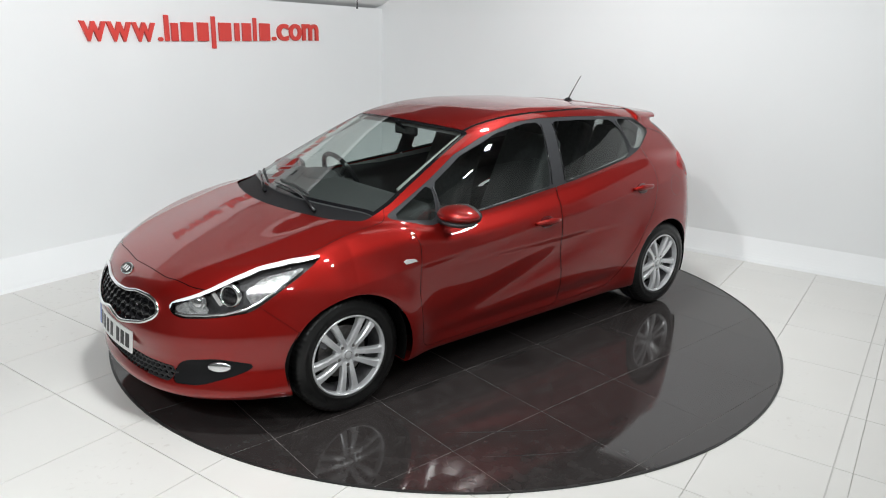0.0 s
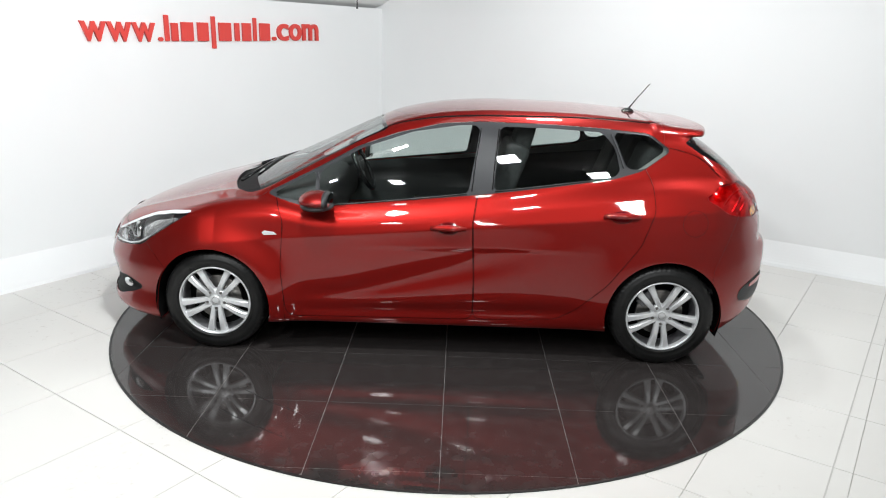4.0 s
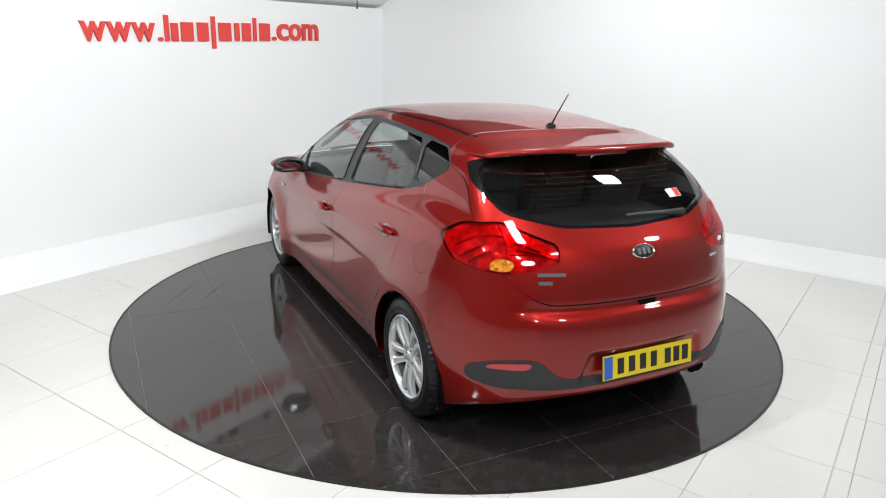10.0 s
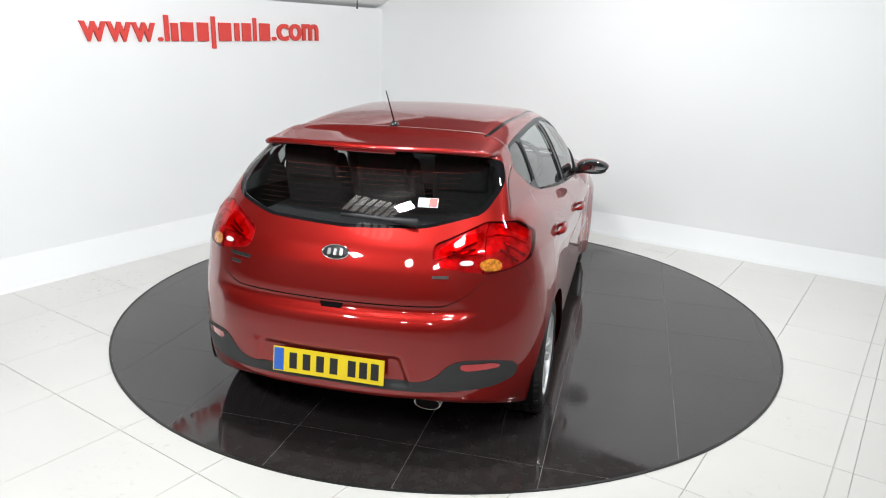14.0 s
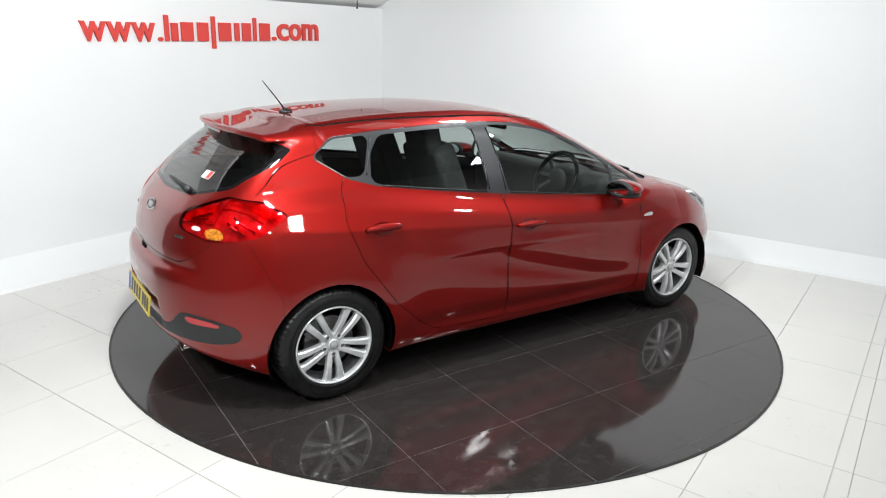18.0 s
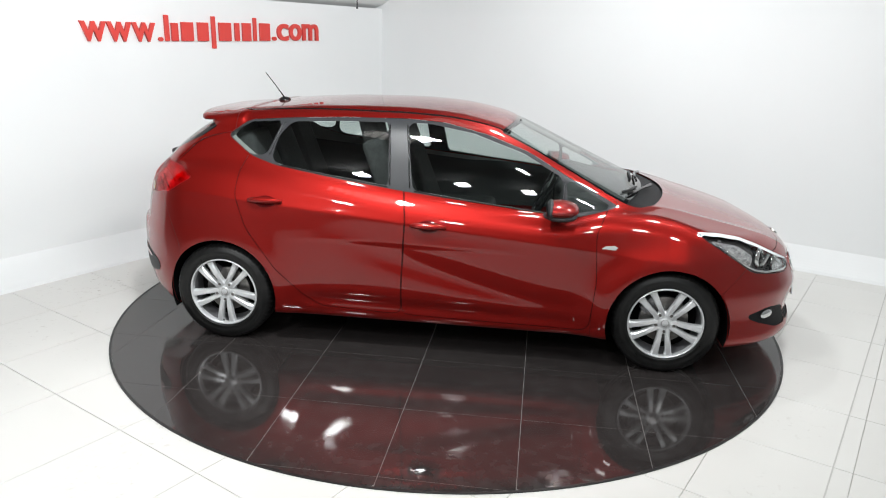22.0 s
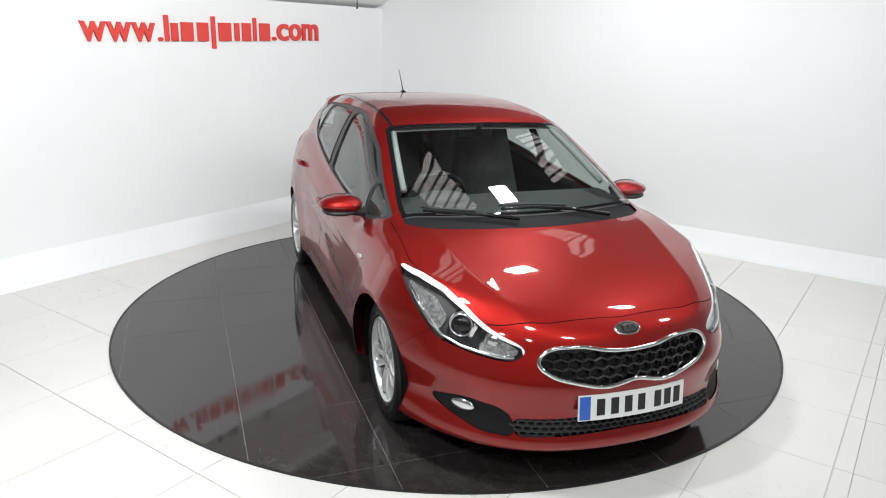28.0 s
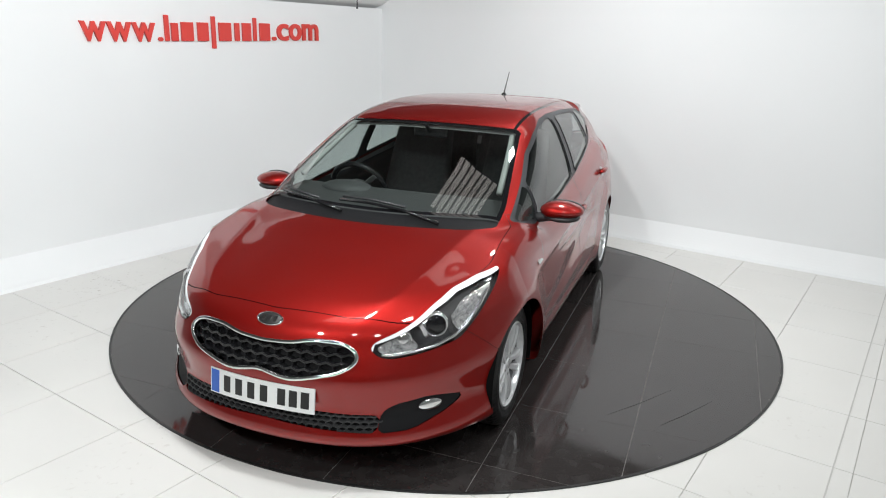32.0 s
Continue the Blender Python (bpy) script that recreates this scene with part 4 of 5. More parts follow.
def tyre_mesh():
    """Tyre with a ribbed sidewall and cut shoulder blocks."""
    prof = [(0.212, 0.085), (0.219, 0.097), (0.228, 0.099), (0.231, 0.097), (0.246, 0.1005), (0.262, 0.1015), (0.265, 0.0995), (0.280, 0.096), (0.292, 0.090), (0.300, 0.080), (0.305, 0.066), (TYRE_R, 0.052), (TYRE_R, 0.047), (0.300, 0.045), (0.300, 0.039), (TYRE_R, 0.037), (TYRE_R, 0.006), (0.300, 0.004), (0.300, -0.004), (TYRE_R, -0.006), (TYRE_R, -0.037), (0.300, -0.039), (0.300, -0.045), (TYRE_R, -0.047), (0.305, -0.066), (0.295, -0.088), (0.265, -0.101), (0.212, -0.09)]
    n = 192
    bm = bmesh.new()
    rings = []
    for k in range(n):
        a = 2 * math.pi * k / n
        cut = k % 3 == 0
        ring_v = []
        for r, y in prof:
            if cut and 0.286 < r and 0.05 < abs(y) < 0.093:
                r -= 0.0055
            ring_v.append(bm.verts.new((math.cos(a) * r, y, math.sin(a) * r)))
        rings.append(ring_v)
    for k in range(n):
        p0, p1 = rings[k], rings[(k + 1) % n]
        for j in range(len(prof) - 1):
            bm.faces.new((p0[j], p0[j + 1], p1[j + 1], p1[j]))
    return bm


def spoke_mesh(axis, s):
    """One of a pair of spokes: narrow beside the nut, flared where it meets the rim."""
    bm = bmesh.new()
    rows = []
    steps = [(0.036, 0.0170, 0.0140), (0.060, 0.0195, 0.0142), (0.090, 0.0235, 0.0150), (0.120, 0.0280, 0.0160), (0.150, 0.0325, 0.0172), (0.178, 0.0365, 0.0190), (0.196, 0.0390, 0.0220), (0.2055, 0.0405, 0.0265)]
    for r, off, wid in steps:
        t = (r - 0.036) / 0.17
        h = 0.072 + 0.013 * math.sin(math.pi * min(t, 1) * 0.85) + 0.005 * t
        c = Vector((math.cos(axis) * r - math.sin(axis) * off * s, 0, math.sin(axis) * r + math.cos(axis) * off * s))
        c *= r / c.length if r > 0.19 else 1.0
        n = Vector((-math.sin(axis), 0, math.cos(axis)))
        rows.append([bm.verts.new(c + n * a * wid + Vector((0, h - d, 0))) for a, d in ((-1.08, 0.030), (-1, 0.007), (-0.62, 0.0), (0.62, 0.0), (1, 0.007), (1.08, 0.030))])
    for p0, p1 in zip(rows, rows[1:]):
        for j in range(6):
            bm.faces.new((p0[j], p0[(j + 1) % 6], p1[(j + 1) % 6], p1[j]))
    bm.faces.new(rows[0])
    bm.faces.new(rows[-1][::-1])
    return bm


def wheel_parts():
    hub = tagged(new("wheel"), "silver alloy wheel with five double spokes and black tyre")
    part("tyre", tyre_mesh(), RUBBER, hub, "black road tyre with cut shoulder blocks", True)
    prof = [(0.2145, 0.090), (0.211, 0.0965), (0.206, 0.0965), (0.2025, 0.090), (0.200, 0.062)]
    part("rim", lathe(prof, 72), ALLOY, hub, "silver rim", True)
    part("barrel", lathe([(0.200, 0.062), (0.190, 0.0), (0.196, -0.09)], 72), BARREL, hub, "inner barrel in a darker, shaded grey", True)
    # Black disc added behind the spokes, so the gaps carry shade as colour.
    part("backing", lathe([(0.0005, -0.03), (0.19, -0.03)], 40), LINER, hub, "black disc added behind the spokes for shaded gaps")
    bm = lathe([(0.02, 0.0), (0.06, 0.0), (0.06, -0.006), (0.138, -0.006), (0.138, -0.028), (0.02, -0.028)], 48, "Y", True)
    bmesh.ops.translate(bm, vec=(0, 0.022, 0), verts=bm.verts)
    part("brake_disc", bm, STEEL, hub, "worn steel brake disc")
    bm = box(0.055, 0.045, 0.115, (0.128, 0.012, 0.02), 0.014, 3)
    bmesh.ops.rotate(bm, cent=(0, 0, 0), matrix=Euler((0, radians(-38), 0)).to_matrix(), verts=bm.verts)
    part("brake_caliper", bm, BARREL, hub, "grey brake caliper", True)
    for k in range(5):
        axis = 2 * math.pi * k / 5 - math.pi / 2
        for s in (-1, 1):
            part("spoke", spoke_mesh(axis, s), ALLOY, hub)
        at = (0.0535 * math.cos(axis), 0, 0.0535 * math.sin(axis))
        bm = lathe([(0.0145, 0.0755), (0.0130, 0.0785), (0.0112, 0.0775), (0.0105, 0.062)], 16)
        bmesh.ops.translate(bm, vec=at, verts=bm.verts)
        part("nut_seat", bm, ALLOY, hub, "silver nut seat", True)
        bm = lathe([(0.0005, 0.0790), (0.0070, 0.0785), (0.0092, 0.0755), (0.0095, 0.062)], 6)
        bmesh.ops.translate(bm, vec=at, verts=bm.verts)
        part("wheel_nut", bm, STEEL, hub, "dull steel wheel nut")
    part("hub", lathe([(0.0005, 0.073), (0.030, 0.073), (0.036, 0.071), (0.064, 0.069), (0.070, 0.062), (0.064, 0.03)], 40), ALLOY, hub, "silver hub", True)
    cap = part("hub_cap", lathe([(0.0005, 0.080), (0.022, 0.0795), (0.027, 0.076), (0.0275, 0.07)], 32), ALLOY, hub, "brushed centre cap", True)
    part("cap_ring", lathe([(0.0195, 0.0796), (0.0205, 0.0808), (0.0215, 0.0796)], 32), STEEL, cap, "fine ring on the cap", True)
    part("valve", tube([(0.014, 0.075, -0.193), (0.014, 0.088, -0.183)], 0.003, 6), INK, hub, "black tyre valve")
    return hub


first = wheel_parts()
first.parent = car
TRACK_Y = 0.782
first.matrix_basis = pose(AXLE, TRACK_Y - 0.018, HUB_Z + 0.005)
for ax, sy, turn in ((-AXLE, 1, 0), (AXLE, -1, 180), (-AXLE, -1, 180)):
    copy_thing(first, pose(ax, sy * (TRACK_Y - (0.018 if ax > 0 else 0.0)), HUB_Z + 0.005, 0, 0, turn))


# ---- grille: honeycomb and bright surround ----
def honeycomb(outline, cw, ch, recess, name, mat, parent, label, bar=0.006):
    """Cells of flat-topped hexagons laid over the opening, each bar a small ridge."""
    dens = np.array(dense(both_sides(outline), rounds=1))
    ymax, zlo, zhi = dens[:, 0].max(), dens[:, 1].min(), dens[:, 1].max()
    seg = {}
    rows = int((zhi - zlo) / ch) + 3
    cols = int(2 * ymax / cw) + 3
    for r in range(rows):
        for c in range(-cols // 2 - 1, cols // 2 + 2):
            yc = c * cw + (cw / 2 if r % 2 else 0)
            zc = zlo - ch / 2 + r * ch
            ring = [(yc - cw / 2, zc - ch * 0.30), (yc, zc - ch * 0.58), (yc + cw / 2, zc - ch * 0.30), (yc + cw / 2, zc + ch * 0.30), (yc, zc + ch * 0.58), (yc - cw / 2, zc + ch * 0.30)]
            for a, b in zip(ring, ring[1:] + ring[:1]):
                key = tuple(sorted(((round(a[0], 3), round(a[1], 3)), (round(b[0], 3), round(b[1], 3)))))
                seg[key] = True
    segs = [s for s in seg]
    mid = np.array([[(s[0][0] + s[1][0]) / 2, (s[0][1] + s[1][1]) / 2] for s in segs])
    keep = inside_of(mid[:, 0], mid[:, 1], both_sides(outline), 1) < 0.004
    segs = [s for s, k in zip(segs, keep) if k]
    ends = front_at([s[0] for s in segs] + [s[1] for s in segs])
    n = len(segs)
    bm = bmesh.new()
    for i in range(n):
        a, b = Vector(ends[i]), Vector(ends[n + i])
        d = (b - a).normalized()
        w = d.cross(Vector((1, 0, 0))).normalized() * bar / 2
        back = Vector((-recess, 0, 0))
        v = [bm.verts.new(q) for q in (a + w * 1.5 + back - Vector((0.014, 0, 0)), a + w + back, a - w + back, a - w * 1.5 + back - Vector((0.014, 0, 0)), b + w * 1.5 + back - Vector((0.014, 0, 0)), b + w + back, b - w + back, b - w * 1.5 + back - Vector((0.014, 0, 0)))]
        for j in range(3):
            bm.faces.new((v[j], v[j + 1], v[j + 5], v[j + 4]))
    return part(name, bm, mat, parent, label)


grille = bpy.data.objects["grille_recess"]
honeycomb(GRILLE, 0.058, 0.034, 0.008, "grille_mesh", BLACK_GLOSS, grille, "black honeycomb grille")
ring = front_at(dense(both_sides(GRILLE)))
ring[:, 0] += 0.004
part("grille_surround", loop_tube(ring, 0.0095), CHROME, grille, "chrome grille surround", True)
intake = bpy.data.objects["lower_intake"]
honeycomb(INTAKE, 0.034, 0.021, 0.006, "intake_mesh", PLASTIC, intake, "black mesh of the lower intake", 0.005)

# ---- oval badges, plain ----
def badge(P, n, w, h):
    m = frame_on(P, n)
    bm = lathe([(0.0005, 0.004), (0.9, 0.004), (1.0, 0.0), (1.0, -0.004)], 40, "Z")
    bmesh.ops.transform(bm, matrix=m @ Matrix.Diagonal((w / 2, h / 2, 1, 1)), verts=bm.verts)
    ob = part("badge", bm, INK, car, "black oval badge with a chrome rim", True)
    bm = lathe([(0.90, 0.003), (0.95, 0.008), (1.0, 0.006), (1.03, -0.002)], 40, "Z")
    bmesh.ops.transform(bm, matrix=m @ Matrix.Diagonal((w / 2, h / 2, 1, 1)), verts=bm.verts)
    part("badge_rim", bm, CHROME, ob, "chrome oval rim", True)
    for k in (-1, 0, 1):
        bm = box(w * 0.13, h * 0.44, 0.003, (k * w * 0.22, 0, 0.006), 0.001)
        bmesh.ops.transform(bm, matrix=m, verts=bm.verts)
        part("badge_bar", bm, CHROME, ob)


P = front_at([(0, 0.687)])
badge(P[0], skin_normal(P)[0], 0.125, 0.062)
P = rear_at([(0, 0.948)])
badge(P[0], skin_normal(P)[0], 0.125, 0.066)


# ---- number plates, with bars for their characters ----
def plate(x, z, tilt, face, name):
    m = pose(x, 0, z, 0, 0, 90 if x > 0 else -90) @ pose(0, 0, 0, 90 - tilt, 0, 0)
    bend = 0.37 if x > 0 else 0.0

    def strip(cx, w, h, zc, thick):
        """A piece of the plate, bent with it round the bumper."""
        n = max(1, int(w / 0.02))
        bm = bmesh.new()
        rows = []
        for k in range(n + 1):
            px = cx - w / 2 + w * k / n
            back_off = -bend * px * px
            rows.append([bm.verts.new(m @ Vector((px, sy * h / 2, zc + back_off + sz * thick / 2))) for sy, sz in ((-1, -1), (1, -1), (1, 1), (-1, 1))])
        for p0, p1 in zip(rows, rows[1:]):
            for j in range(4):
                bm.faces.new((p0[j], p0[(j + 1) % 4], p1[(j + 1) % 4], p1[j]))
        bm.faces.new(rows[0])
        bm.faces.new(rows[-1][::-1])
        return bm
    ob = part(name, strip(0, 0.52, 0.111, 0, 0.006), face, car, "number plate with black bars and a blue band")
    part("blue_band", strip(-0.232, 0.046, 0.101, 0.0036, 0.0016), PLATE_B, ob, "blue band")
    for cx in (-0.163, -0.099, -0.035, 0.029, 0.113, 0.166, 0.219):
        part("character_bar", strip(cx, 0.036, 0.072, 0.0036, 0.0016), INK, ob)


plate(2.207, 0.396, 6, PLATE_W, "front_plate")
plate(-2.090, 0.462, 8, PLATE_Y, "rear_plate")
# bright script on the tailgate, as plain bars
for (y0, z0, w, h) in ((0.473, 0.884, 0.125, 0.017), (0.500, 0.850, 0.062, 0.015), (-0.463, 0.876, 0.070, 0.013)):
    P = rear_at([(y0, z0)])
    bm = box(w, h, 0.004, (0, 0, 0.001), 0.0015)
    bmesh.ops.transform(bm, matrix=frame_on(P[0], skin_normal(P)[0]), verts=bm.verts)
    part("script_bar", bm, CHROME, hatch_ob, "chrome script bar")

# ---- door handles, repeaters, mirrors ----
for side, word in SIDES:
    for k, (hx, hz) in enumerate(((-0.055, 0.808), (-1.035, 0.897))):
        door = doors[side, k]
        P = side_at([(hx, hz)], side)
        n = skin_normal(P)[0]
        m = frame_on(P[0], n)
        # No hollow is cut: the recess's shade is a dark red disc.
        bm = ball(0.062, 0.036, 0.0025, (0.0, -0.004, 0.0))
        bmesh.ops.transform(bm, matrix=m, verts=bm.verts)
        part("handle_recess", bm, RED_DARK, door, "dark red disc painted as the shaded finger recess", True)
        bm = bmesh.new()
        rows = []
        for i in range(13):
            t = i / 12 * 2 - 1
            h = 0.0195 * (1 - 0.5 * t * t)
            out = 0.012 + 0.024 * (1 - t**4)
            ring_v = []
            for j in range(10):
                a = 2 * math.pi * j / 10
                ring_v.append(bm.verts.new((t * 0.103, math.cos(a) * h - 0.004, out + math.sin(a) * 0.013)))
            rows.append(ring_v)
        for a, b in zip(rows, rows[1:]):
            for j in range(10):
                bm.faces.new((a[j], a[(j + 1) % 10], b[(j + 1) % 10], b[j]))
        bm.faces.new(rows[0])
        bm.faces.new(rows[-1][::-1])
        bmesh.ops.transform(bm, matrix=m, verts=bm.verts)
        part("door_handle", bm, PAINT, door, "red pull handle", True)
        for e in (-1, 1):
            bm = box(0.022, 0.016, 0.02, (e * 0.092, -0.004, 0.006), 0.004)
            bmesh.ops.transform(bm, matrix=m, verts=bm.verts)
            part("handle_mount", bm, PAINT, door)
    # side repeater
    P = side_at([(0.972, 0.747)], side)
    bm = prism([(-0.045, -0.008), (0.030, -0.013), (0.044, 0.003), (0.026, 0.013), (-0.026, 0.007)] if side < 0 else [(0.045, -0.008), (0.026, 0.007), (-0.026, 0.013), (-0.044, 0.003), (-0.030, -0.013)][::-1], 0.006, 0.002)
    bmesh.ops.transform(bm, matrix=frame_on(P[0], skin_normal(P)[0]), verts=bm.verts)
    part("side_repeater", bm, REPEATER, car, "clear side repeater lamp")
    # mirror
    mc = Vector((0.675, side * 0.925, 0.958))
    bm = ball(0.110, 0.118, 0.048, (0, 0, 0.001), 28, 18)
    for v in bm.verts:
        if v.co.x < -0.050:
            v.co.x = -0.050 + (v.co.x + 0.050) * 0.12
        v.co.z *= 1.0 + 0.10 * v.co.y * side / 0.1 * -1
        v.co.x += 0.02 * (v.co.y * side < 0) * abs(v.co.y) / 0.1
    bmesh.ops.translate(bm, vec=mc, verts=bm.verts)
    cap = part("door_mirror", bm, PAINT, car, "red door mirror housing", True)
    bm = ball(0.094, 0.100, 0.026, (mc.x + 0.010, mc.y, mc.z - 0.036), 24, 12)
    part("mirror_base", bm, PLASTIC, cap, "black lower shell", True)
    bm = ball(0.004, 0.095, 0.040, (mc.x - 0.066, mc.y, mc.z), 24, 12)
    part("mirror_glass", bm, DOOR_MIRROR, cap, "mirror glass", True)
    bm = ball(0.026, 0.1145, 0.0505, (mc.x - 0.042, mc.y, mc.z), 24, 12)
    part("mirror_rim", bm, PLASTIC, cap, "black mirror rim", True)
    bm = tube([(0.70, side * 0.77, 0.905), (0.695, side * 0.85, 0.915), (0.685, side * 0.90, 0.928)], [0.030, 0.024, 0.024], 10)
    part("mirror_arm", bm, PLASTIC, cap, "black mirror arm", True)

# divider bars and glass channels
for side, word in SIDES:
    for line, rad, mat, lab in (([(-1.052, 1.150), (-1.030, 1.215), (-0.985, 1.330)], 0.006, PILLAR, "satin divider bar"), ([(0.700, 0.912), (0.703, 1.00), (0.706, 1.075)], 0.006, PILLAR, "satin divider bar"), ([(-0.182, 1.005), (-0.200, 1.18), (-0.228, 1.345)], 0.004, BLACK_GLOSS, "black glass channel"), ([(-0.300, 1.018), (-0.312, 1.18), (-0.332, 1.345)], 0.004, BLACK_GLOSS, "black glass channel"), ([(0.68, 0.897), (0.26, 0.942), (-0.155, 0.990)], 0.005, INK, "black window seal"), ([(-0.315, 1.008), (-0.65, 1.050), (-0.97, 1.092)], 0.005, INK, "black window seal")):
        fine = []
        for (x0, z0), (x1, z1) in zip(line, line[1:]):
            fine += [(x0 + (x1 - x0) * k / 4, z0 + (z1 - z0) * k / 4) for k in range(4)]
        P = side_at(fine + [line[-1]], side)
        part("window_channel", tube(P, rad, 6), mat, car, lab, True)

# ---- headlamps: projector bowls behind the lens ----
for side, word in SIDES:
    head = [o for o in car.children if o.name.startswith("headlamp")][0 if side > 0 else 1]
    for (hx, hz, r) in ((1.858, 0.676, 0.046), (1.975, 0.636, 0.036)):
        P = side_at([(hx, hz)], side)[0]
        c = Vector(P) + Vector((-0.022, -side * 0.018, 0.0))
        m = frame_on(c, (0.85, side * 0.5, 0.1))
        bm = lathe([(r * 1.25, -0.005), (r * 1.12, 0.012), (r * 1.0, 0.014), (r * 0.92, 0.0)], 28, "Z")
        bmesh.ops.transform(bm, matrix=m, verts=bm.verts)
        part("bezel_ring", bm, REFLECTOR, head, "bright lamp ring", True)
        bm = ball(r * 0.9, r * 0.9, r * 0.5)
        bmesh.ops.transform(bm, matrix=m, verts=bm.verts)
        part("projector", bm, FRIT if r > 0.04 else REFLECTOR, head, "projector lens", True)
    # bright lower rim and facets
    low = side_at([(1.56, 0.775), (1.66, 0.712), (1.74, 0.655), (1.80, 0.622), (1.88, 0.600), (1.95, 0.592), (2.01, 0.586), (2.04, 0.590)], side)
    low[:, 1] -= side * 0.008
    part("lamp_frame", tube(low, 0.0075, 8), REFLECTOR, head, "bright lower lamp frame", True)
    for k in range(5):
        P = side_at([(1.60 + 0.035 * k, 0.785 - 0.021 * k)], side)[0]
        bm = box(0.026, 0.012, 0.030, Vector(P) + Vector((-0.02, -side * 0.03, -0.01)), 0.004, 2, Euler((0, 0.4, -side * 0.5)).to_matrix())
        part("lamp_facet", bm, REFLECTOR, head, "bright turn lamp facet")
    P = side_at([(1.90, 0.665)], side)[0]
    bm = box(0.02, 0.012, 0.075, Vector(P) + Vector((-0.015, -side * 0.02, -0.005)), 0.004, 2, Euler((0, 0.5, -side * 0.5)).to_matrix())
    part("lamp_divider", bm, REFLECTOR, head, "bright divider")

# ---- tail lamps: faceted bowl, bulbs and coloured fields behind the red lens ----


def tail_at(pts, side):
    """Points of the lamp's skin by (way round the corner, height)."""
    w, z = np.array([q[0] for q in pts], float), np.array([q[1] for q in pts], float)
    y = drop_to_skin(lambda a: (-(w + a), a * side, z), 0.1, 1.0, len(w))
    return np.stack([-(w + y), y * side, z], 1)


for side, word in SIDES:
    face = half(lamps_r, side)
    tail_ob = [o for o in car.children if o.name.startswith("tail_lamp")][0 if side > 0 else 1]
    skin_part("lamp_bowl", face, FACETS, tail_ob, "faceted lamp bowl", -0.016)
    for nm, outline, mat, lab, push in (
            ("upper_lens", [(0.76, 1.010), (0.90, 1.058), (1.10, 1.076), (1.12, 1.050), (0.98, 1.034), (0.84, 0.985), (0.77, 0.985)], RED_SMOKED, "deep red upper lens", 0.0045),
            ("indicator_lens", [(1.105, 0.895), (1.12, 0.932), (1.19, 0.945), (1.265, 0.928), (1.25, 0.895), (1.17, 0.888)], AMBER, "amber indicator lens", 0.0045),
            ("reverse_lens", [(1.298, 0.919), (1.293, 0.941), (1.378, 0.939), (1.382, 0.922)], DRL, "white reversing lens", 0.0045),
            ("brake_lens", [(1.17, 1.045), (1.32, 1.03), (1.46, 0.985), (1.49, 0.960), (1.30, 0.962), (1.22, 0.985)], RED_SMOKED, "deep red brake lens", 0.0045)):
        piece, _ = split(face, tail_region(face[0], outline, 1))
        skin_part(nm, piece, mat, tail_ob, lab, push)
    for line, rad in (([(1.235, 0.882), (1.215, 0.93), (1.20, 0.98), (1.16, 1.04), (1.12, 1.078)], 0.004), ([(1.22, 0.962), (1.34, 0.963), (1.46, 0.952), (1.515, 0.94)], 0.005), ([(0.86, 0.975), (0.98, 1.02), (1.10, 1.035), (1.17, 1.03)], 0.006)):
        P = tail_at(line, side)
        P = P - skin_normal(P) * 0.012
        part("lamp_rib", tube(P, rad * 0.7, 8), RED_LENS, tail_ob, "red rib in the lamp", True)
    for k, (w0, z0, w1, z1) in enumerate(((0.90, 0.930, 1.06, 1.000), (0.97, 0.915, 1.10, 0.975), (1.24, 1.010, 1.40, 0.975), (1.26, 0.985, 1.44, 0.955))):
        P = tail_at([(w0 + (w1 - w0) * i / 5, z0 + (z1 - z0) * i / 5) for i in range(6)], side)
        P = P - skin_normal(P) * 0.010
        part("light_bar", tube(P, 0.006, 6), REFLECTOR, tail_ob, "bright bar behind the red lens", True)
# red reflectors in the rear skirt and fog lamps in the front pods
piece, _ = split(rear_trim, on_rear(rear_trim[0], REFLECTOR_STRIP, 1, -1.5, True))
for side, word in SIDES:
    skin_part("reflector", half(piece, side), RED_LENS, rb, "red rear reflector", 0.006)
    P = front_at([(side * 0.668, 0.345)])
    n = skin_normal(P)[0]
    bm = ball(0.056, 0.027, 0.012)
    bmesh.ops.transform(bm, matrix=frame_on(P[0], n), verts=bm.verts)
    part("fog_lamp", bm, REFLECTOR, fb, "oval fog lamp", True)
# exhaust tip
bm = lathe([(0.85, -0.16), (1.0, -0.10), (1.0, 0.02), (0.93, 0.022), (0.88, 0.015), (0.86, -0.10)], 32, "X")
bmesh.ops.transform(bm, matrix=pose(-1.965, -0.425, 0.292, 0, 0, 180) @ Matrix.Diagonal((1, 0.062, 0.030, 1)), verts=bm.verts)
tip = part("exhaust_tip", bm, TIP_STEEL, car, "oval chrome exhaust tip", True)
# Black cap closes the hollow tip, so that its inside reads dark.
part("pipe_mouth", ball(0.004, 0.054, 0.026, (-1.975, -0.425, 0.292), 20, 10), LINER, tip, "black cap inside the pipe mouth", True)

# ---- aerial, wipers, washer ----
P = top_at([(-1.205, 0.0)])[0]
part("aerial", tube([Vector(P) + Vector((0.0, 0, 0.012)), (-1.265, 0, 1.50), (-1.335, 0, 1.588)], [0.005, 0.0035, 0.0028], 8), BLACK_GLOSS, car, "thin black roof aerial", True)
bm = ball(0.042, 0.022, 0.024, Vector(P))
part("aerial_base", bm, BLACK_GLOSS, car, "black aerial foot", True)


